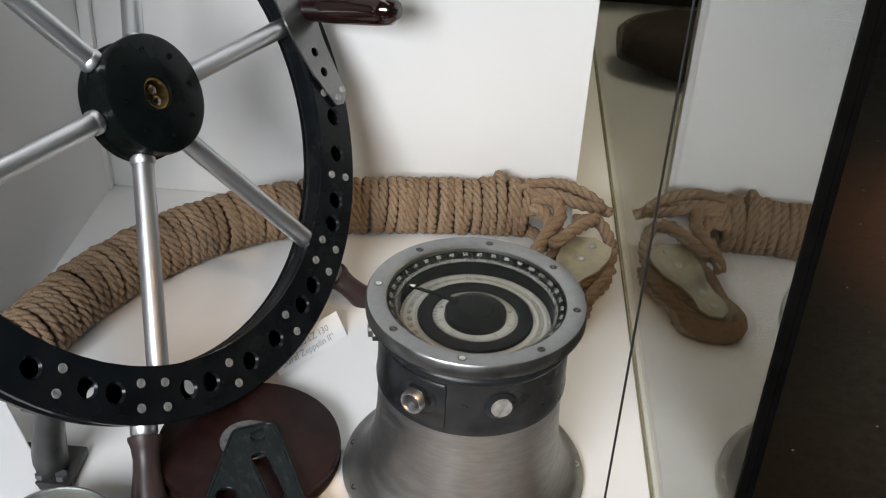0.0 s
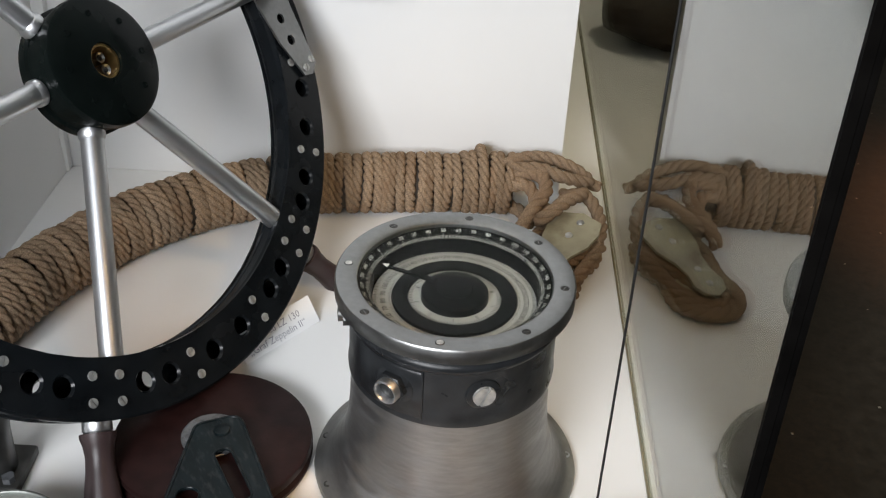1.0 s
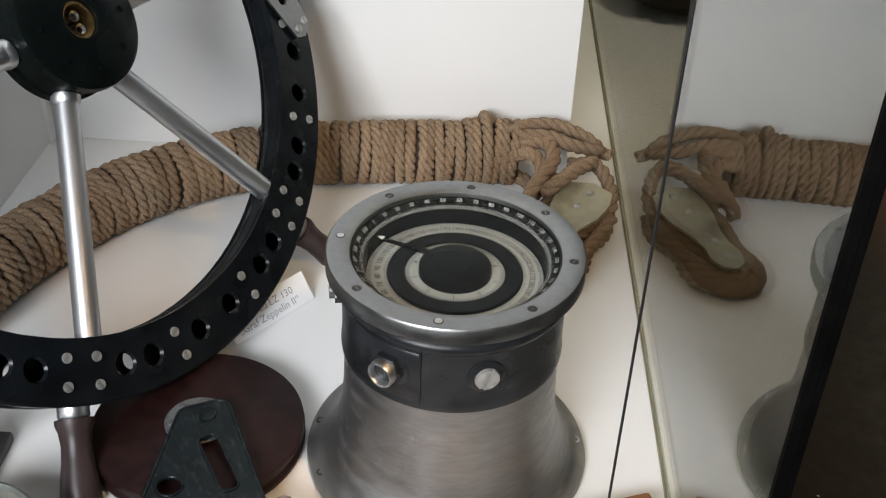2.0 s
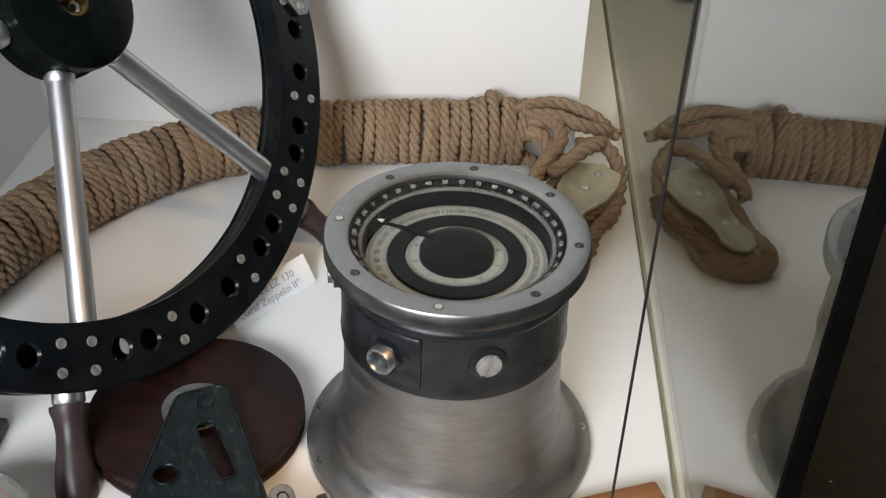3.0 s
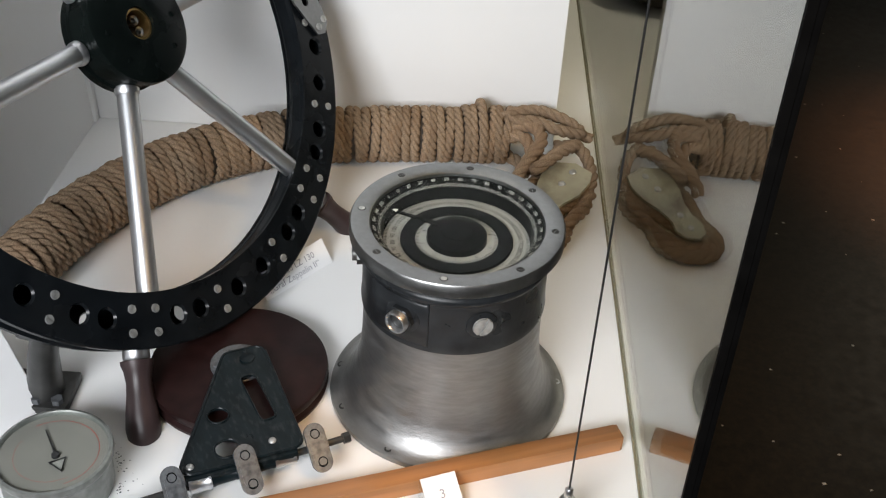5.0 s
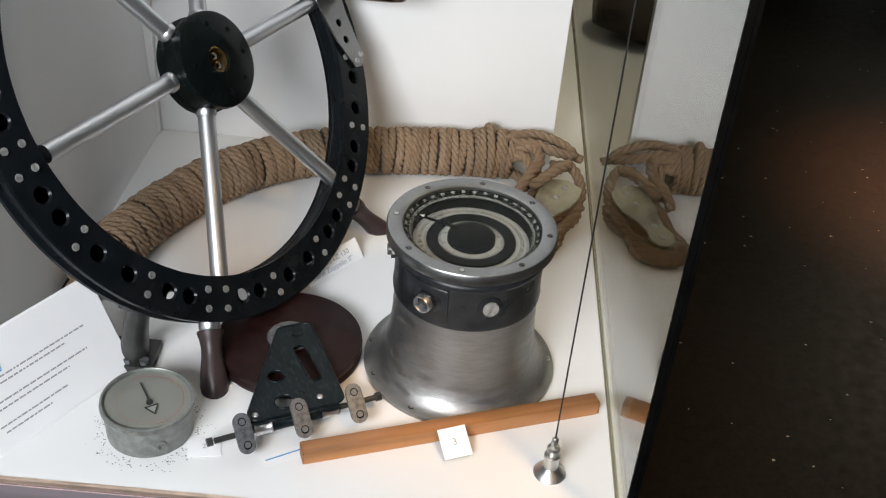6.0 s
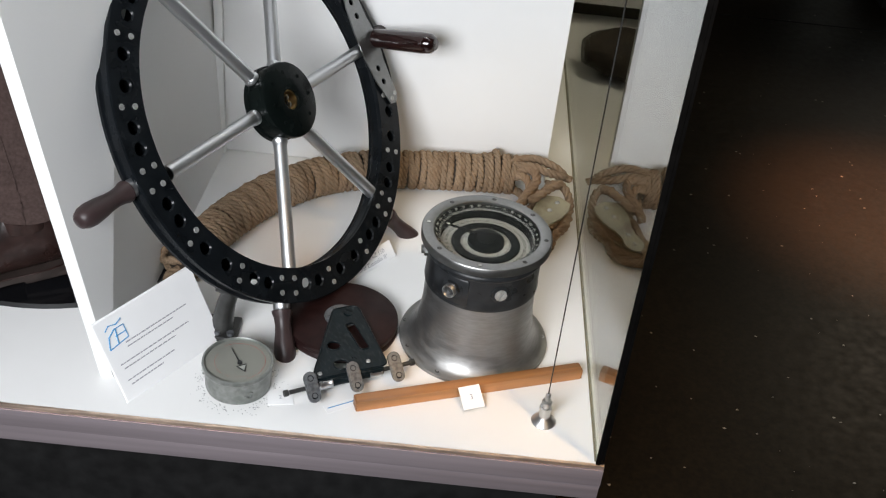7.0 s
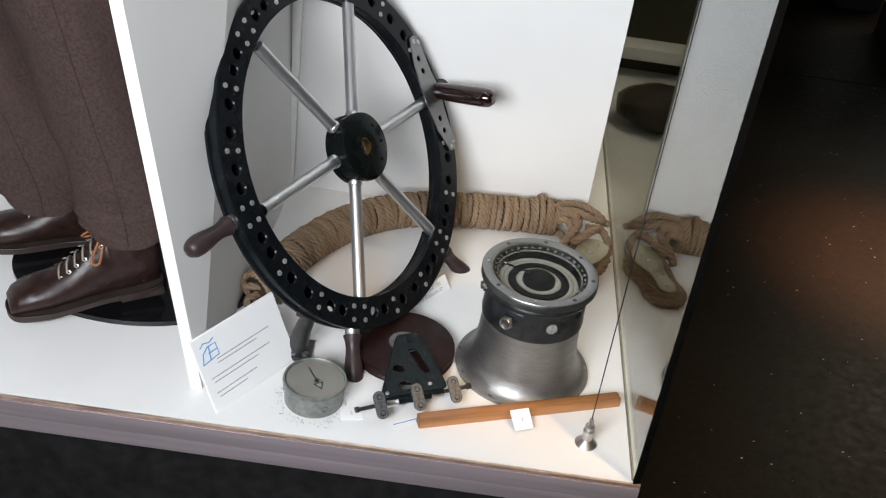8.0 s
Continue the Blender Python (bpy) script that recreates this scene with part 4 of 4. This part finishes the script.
card = thing("name_card", "small white folded name card standing on the shelf behind the wheel", "card")
c0, c1 = Vector((-0.484, 0.443, 0.0006)), Vector((-0.409, 0.537, 0.0006))
cx_ = (c1 - c0).normalized()
cb = Vector((-cx_.y, cx_.x, 0))
cy_ = (Vector((0, 0, 1)) * 0.80 + cb * 0.60).normalized()
NM = Matrix((cx_, cy_, cx_.cross(cy_))).transposed().to_4x4()
NM.translation = c0
CW = (c1 - c0).length
part("card_front", Geo().box(0, CW, 0, 0.036, -0.0005, 0), PAPER, card, m=NM)
top = NM @ Vector((0, 0.036, 0))
bk = (cb * 0.022 - Vector((0, 0, top.z - 0.0006)))
Lb = bk.length
BMx = Matrix((cx_, bk.normalized(), cx_.cross(bk.normalized()))).transposed().to_4x4()
BMx.translation = top
part("card_back", Geo().box(0, CW, 0, Lb - 0.001, 0.0, 0.0005), PAPER, card, m=BMx)
writing("Ruderrad LZ 130", 0.0125, INKGREY, card, NM @ pose(0.010, 0.0225, 0.0003), align="LEFT")
writing("\u201eGraf Zeppelin II\u201c", 0.0125, INKGREY, card, NM @ pose(0.010, 0.0095, 0.0003), align="LEFT")


def number_card(text, x, y, turn, tilt=True):
    nc = thing("number_card", "white number card on a clear acrylic block", "card", pose(x, y, 0, 0, 0, turn), "numbers of the exhibits")
    blk = part("acrylic_block", Geo().add([(-0.021, -0.022, 0), (0.021, -0.022, 0), (0.021, 0.016, 0), (-0.021, 0.016, 0), (-0.021, -0.022, 0.005), (0.021, -0.022, 0.005), (0.021, 0.016, 0.026), (-0.021, 0.016, 0.026)],
                                         [(3, 2, 1, 0), (4, 5, 6, 7), (0, 1, 5, 4), (1, 2, 6, 5), (2, 3, 7, 6), (3, 0, 4, 7)]), ACRYLIC, nc, "clear wedge block", smooth=0)
    m = pose(0, -0.021, 0.0062, 29, 0, 0)
    part("paper", Geo().box(-0.020, 0.020, 0.0, 0.042, -0.0003, 0.0003), PAPER, nc, m=m)
    writing(text, 0.014, INKGREY, nc, m @ pose(0, 0.021, 0.0006))
    return nc


number_card("3", -0.240, 0.121, 23)
n2 = thing("number_slip", "flat clear slip with a printed number on the shelf", "card", pose(-0.572, 0.084, 0, 0, 0, 12), "numbers of the exhibits")
part("slip", Geo().box(-0.022, 0.022, -0.018, 0.018, 0.0002, 0.0014, 0.0004), PAPER, n2)
writing("2", 0.012, INKGREY, n2, pose(0, 0, 0.0017))
slip = thing("paper_slip", "narrow white paper slip with a blue printed line", "paper", pose(-0.452, 0.088, 0, 0, 0, 31))
part("slip", Geo().box(-0.045, 0.05, -0.010, 0.010, 0.0002, 0.0007), PAPER, slip)
part("blue_line", Geo().box(-0.040, 0.042, 0.001, 0.0032, 0.0008, 0.0010), INKBLUE, slip, smooth=0)

lath = thing("wooden_lath", "narrow orange-brown varnished wooden lath lying on the shelf", "lath")
s0, s1 = Vector((-0.441, 0.077, 0)), Vector((-0.040, 0.224, 0))
ang = math.degrees(math.atan2(s1.y - s0.y, s1.x - s0.x))
LL = (s1 - s0).length
part("lath_body", Geo().box(0.002, LL - 0.002, -0.010, 0.012, 0.0003, 0.0225, 0.0012), LATH, lath, m=pose(s0.x, s0.y, 0, 0, 0, ang))
for x in (0.0, LL - 0.002):
    part("end_grain", Geo().box(x, x + 0.002, -0.0095, 0.0115, 0.0008, 0.022, 0.0006), ENDGRAIN, lath, "darker sawn end", m=pose(s0.x, s0.y, 0, 0, 0, ang))

cbl = thing("cable_anchor", "satin nickel cable anchor holding a taut thin black cable", "cable anchor", pose(-0.1095, 0.0935, 0))
part("foot", Geo().lathe([(0, 0), (0.0215, 0), (0.0222, 0.002), (0.020, 0.005), (0.014, 0.010), (0.0100, 0.014), (0.0, 0.014)], 40), NICKEL, cbl)
part("barrel", Geo().lathe([(0.0098, 0.013), (0.0100, 0.030), (0.0112, 0.031), (0.0112, 0.035), (0.0085, 0.036), (0.0085, 0.046), (0.0092, 0.047), (0.0080, 0.050), (0.0045, 0.051), (0.0045, 0.064), (0.003, 0.066), (0, 0.066)], 32), NICKEL, cbl)
part("cable", Geo().tube([(0, 0, 0.064), (0, 0, 1.948)], 0.0011, 8), CABLE, cbl, "thin taut black cable")

# ---- behind the back panel ----
hide = thing("hide_bundle", "dark brown bundle of hide lying behind the back panel", "bundle")
g = Geo()
n, segs = 22, 20
v = []
for i in range(n):
    t = i / (n - 1)
    for k in range(segs):
        w = 2 * math.pi * k / segs
        r = 0.085 * (math.sin(math.pi * (0.06 + 0.88 * t)) ** 0.5) * (1 + 0.18 * noise.noise(Vector((t * 5, math.cos(w) * 2, math.sin(w) * 2))))
        z = r * math.sin(w) * 0.75
        v.append((-0.33 + 0.27 * t, 1.50 + r * math.cos(w) * 1.2, max(0.001, z + 0.060)))
g.add(v, [(i * segs + k, i * segs + (k + 1) % segs, (i + 1) * segs + (k + 1) % segs, (i + 1) * segs + k) for i in range(n - 1) for k in range(segs)] + [tuple(range(segs)), tuple((n - 1) * segs + k for k in range(segs))])
part("hide_roll", g, HIDE, hide)
setting("wall_rear", Geo().box(-2.6, GX - 0.004, 1.885, 1.9, 0.0005, 1.95), OLIVEDARK, "dark olive rear panel of the display case")
setting("trim_ledge", Geo().box(-2.6, GX - 0.006, 1.80, 1.883, 0.070, 0.112, 0.003), PANEL, "white ledge along the rear panel")

# ---- left compartment: boots and trousers ----
setting("figure_base", Geo().prism([(-1.10 + 0.27 * math.cos(2 * math.pi * k / 60), 0.44 + 0.19 * math.sin(2 * math.pi * k / 60)) for k in range(60)], 0.0005, 0.012), BASE, "glossy black oval base plate on the shelf")


def boot(m, label):
    b = thing("leather_boot", label, "boot", m, "pair of boots")
    st = [(0.0, 0.030, 0.030, 0.018), (0.012, 0.040, 0.046, 0.022), (0.04, 0.048, 0.060, 0.028), (0.08, 0.050, 0.066, 0.032), (0.12, 0.046, 0.080, 0.038), (0.16, 0.040, 0.105, 0.050), (0.20, 0.037, 0.135, 0.066), (0.24, 0.038, 0.150, 0.074), (0.27, 0.036, 0.150, 0.074), (0.295, 0.026, 0.140, 0.068), (0.305, 0.012, 0.12, 0.06)]
    n, v = 20, []
    fine = []
    for i in range(len(st) - 1):
        for q in range(3):
            fine.append([st[i][j] + (st[i + 1][j] - st[i][j]) * q / 3 for j in range(4)])
    fine.append(list(st[-1]))
    for x, hw, hh, _ in fine:
        for k in range(n):
            w = 2 * math.pi * k / n
            c, s = math.cos(w), math.sin(w)
            z = 0.020 + hh * (0.5 + 0.5 * s)
            taper = 1 - 0.35 * max(0, s) * min(1, hh / 0.12)
            v.append((x, math.copysign(abs(c) ** 0.75, c) * hw * taper, z + 0.002 * noise.noise(Vector((x * 30, c * 3, s * 3)))))
    f = [(i * n + k, i * n + (k + 1) % n, (i + 1) * n + (k + 1) % n, (i + 1) * n + k) for i in range(len(fine) - 1) for k in range(n)] + [tuple(range(n)), tuple((len(fine) - 1) * n + k for k in range(n))]
    part("upper", Geo().add(v, f), LEATHER, b, "polished dark brown leather upper", smooth=60)
    outl = [(-0.006, 0.0), (0.0, 0.028), (0.02, 0.045), (0.07, 0.054), (0.12, 0.049), (0.18, 0.041), (0.25, 0.042), (0.30, 0.030), (0.312, 0.0), (0.30, -0.030), (0.25, -0.042), (0.18, -0.041), (0.12, -0.049), (0.07, -0.054), (0.02, -0.045), (0.0, -0.028)]
    part("sole", Geo().prism([tuple(p[:2]) for p in smooth_path([(x, y, 0) for x, y in outl], 3, True)], 0.012, 0.024), SOLE, b, "thick dark sole")
    part("welt", Geo().tube([Vector((p.x, p.y, 0.025)) for p in smooth_path([(x * 0.99 + 0.001, y * 0.98, 0) for x, y in outl], 3, True)], 0.0022, 6, closed=True), LEATHER, b)
    part("heel", Geo().box(0.215, 0.308, -0.036, 0.036, 0.0, 0.013, 0.004), SOLE, b)
    for k in range(6):
        x, z = 0.105 + 0.017 * k, 0.095 + 0.0115 * k
        part("lace", Geo().tube(smooth_path([(x - 0.004, -0.024, z - 0.010), (x, -0.008, z + 0.003), (x + 0.006, 0.010, z + 0.004), (x + 0.012, 0.024, z - 0.004)], 4), 0.0022, 6), LACEGREY, b, "grey lace")
        for s in (-1, 1):
            part("eyelet", Geo().lathe([(0.002, 0.0), (0.004, 0.0006), (0.0045, -0.0005)], 10), SCREW, b, m=pose(x, s * 0.025, z - 0.007, s * -50, 0, 0))
    part("shaft", Geo().lathe([(0.044, 0.0), (0.040, 0.04), (0.036, 0.080), (0.033, 0.084), (0.030, 0.07)], 28), LEATHER, b, m=pose(0.238, 0, 0.115))
    for s in (-1, 1):
        part("lace_bow", Geo().tube(smooth_path([(0.20, 0, 0.158), (0.185, s * 0.025, 0.155), (0.165, s * 0.048, 0.130), (0.180, s * 0.050, 0.125), (0.20, s * 0.02, 0.152), (0.23, s * 0.045, 0.160)], 6), 0.0026, 6), LACE, b, "orange lace tied in a bow")
    return b


boot(pose(-1.292, 0.215, 0.0, 0, -3, 30) @ pose(0, 0, 0.012), "polished dark brown leather lace-up boot with orange laces")
boot(pose(-1.44, 0.43, 0.012, 0, 0, 22), "dark brown leather boot standing behind the other")


def trouser(points, radii, label):
    tr = thing("trouser_leg", label, "trousers", None, "trousers of the figure")
    path = smooth_path(points, 8)
    segs, v = 40, []
    n = len(path)
    for i, p in enumerate(path):
        t = i / (n - 1)
        r = np.interp(t, np.linspace(0, 1, len(radii)), radii)
        for k in range(segs):
            w = 2 * math.pi * k / segs
            fold = 1 + 0.10 * noise.noise(Vector((math.cos(w) * 1.4, math.sin(w) * 1.4, t * 5))) + 0.09 * math.sin(3 * w + 9 * t) * (1 - t) + 0.05 * (1 - t) ** 3 * math.sin(14 * t * 6.0 + 2 * w) + 0.035 * noise.noise(Vector((math.cos(w) * 4, math.sin(w) * 4, t * 12)))
            v.append((p.x + r * fold * math.cos(w), p.y + r * fold * math.sin(w) * 0.9, p.z + (0.012 * math.sin(2 * w + 1) if i < 2 else 0)))
    part("cloth", Geo().add(v, [(i * segs + k, i * segs + (k + 1) % segs, (i + 1) * segs + (k + 1) % segs, (i + 1) * segs + k) for i in range(n - 1) for k in range(segs)]), CLOTH, tr, smooth=80)
    g = Geo().tube([Vector(v[i * segs + 31]) * 1.0 + Vector((0, -0.001, 0)) for i in range(n)], 0.0016, 5)
    part("seam", g, CLOTH, tr)
    return tr


trouser([(-1.075, 0.360, 0.200), (-1.092, 0.380, 0.24), (-1.13, 0.43, 0.30), (-1.20, 0.49, 0.50), (-1.29, 0.53, 0.80), (-1.36, 0.55, 1.15)], [0.112, 0.108, 0.102, 0.130, 0.165, 0.19], "brown wool trouser leg hanging over a boot")
trouser([(-1.30, 0.505, 0.150), (-1.33, 0.53, 0.21), (-1.39, 0.57, 0.32), (-1.47, 0.61, 0.50), (-1.54, 0.64, 0.80), (-1.60, 0.65, 1.15)], [0.115, 0.115, 0.125, 0.155, 0.18, 0.20], "brown wool trouser leg behind the other")

# ---- distant exhibits ----
def pedestal(x0, x1, y0, y1, plinth, label):
    ped = thing("white_pedestal", label, "pedestal", pose((x0 + x1) / 2, (y0 + y1) / 2, -0.45), "pedestals in the hall")
    hx, hy = (x1 - x0) / 2, (y1 - y0) / 2
    part("box", Geo().box(-hx, hx, -hy, hy, plinth + 0.001, 1.05, 0.008), PANEL, ped)
    part("plinth", Geo().box(-hx + 0.012, hx - 0.012, -hy + 0.012, hy - 0.012, 0.0, plinth), BLACKBOX, ped, "dark plinth")


pedestal(1.36, 1.60, 4.00, 4.32, 0.10, "white box on a dark plinth standing far off in the hall")
pedestal(1.49, 1.95, 3.34, 3.75, 0.17, "white box on a tall dark plinth standing in the hall")
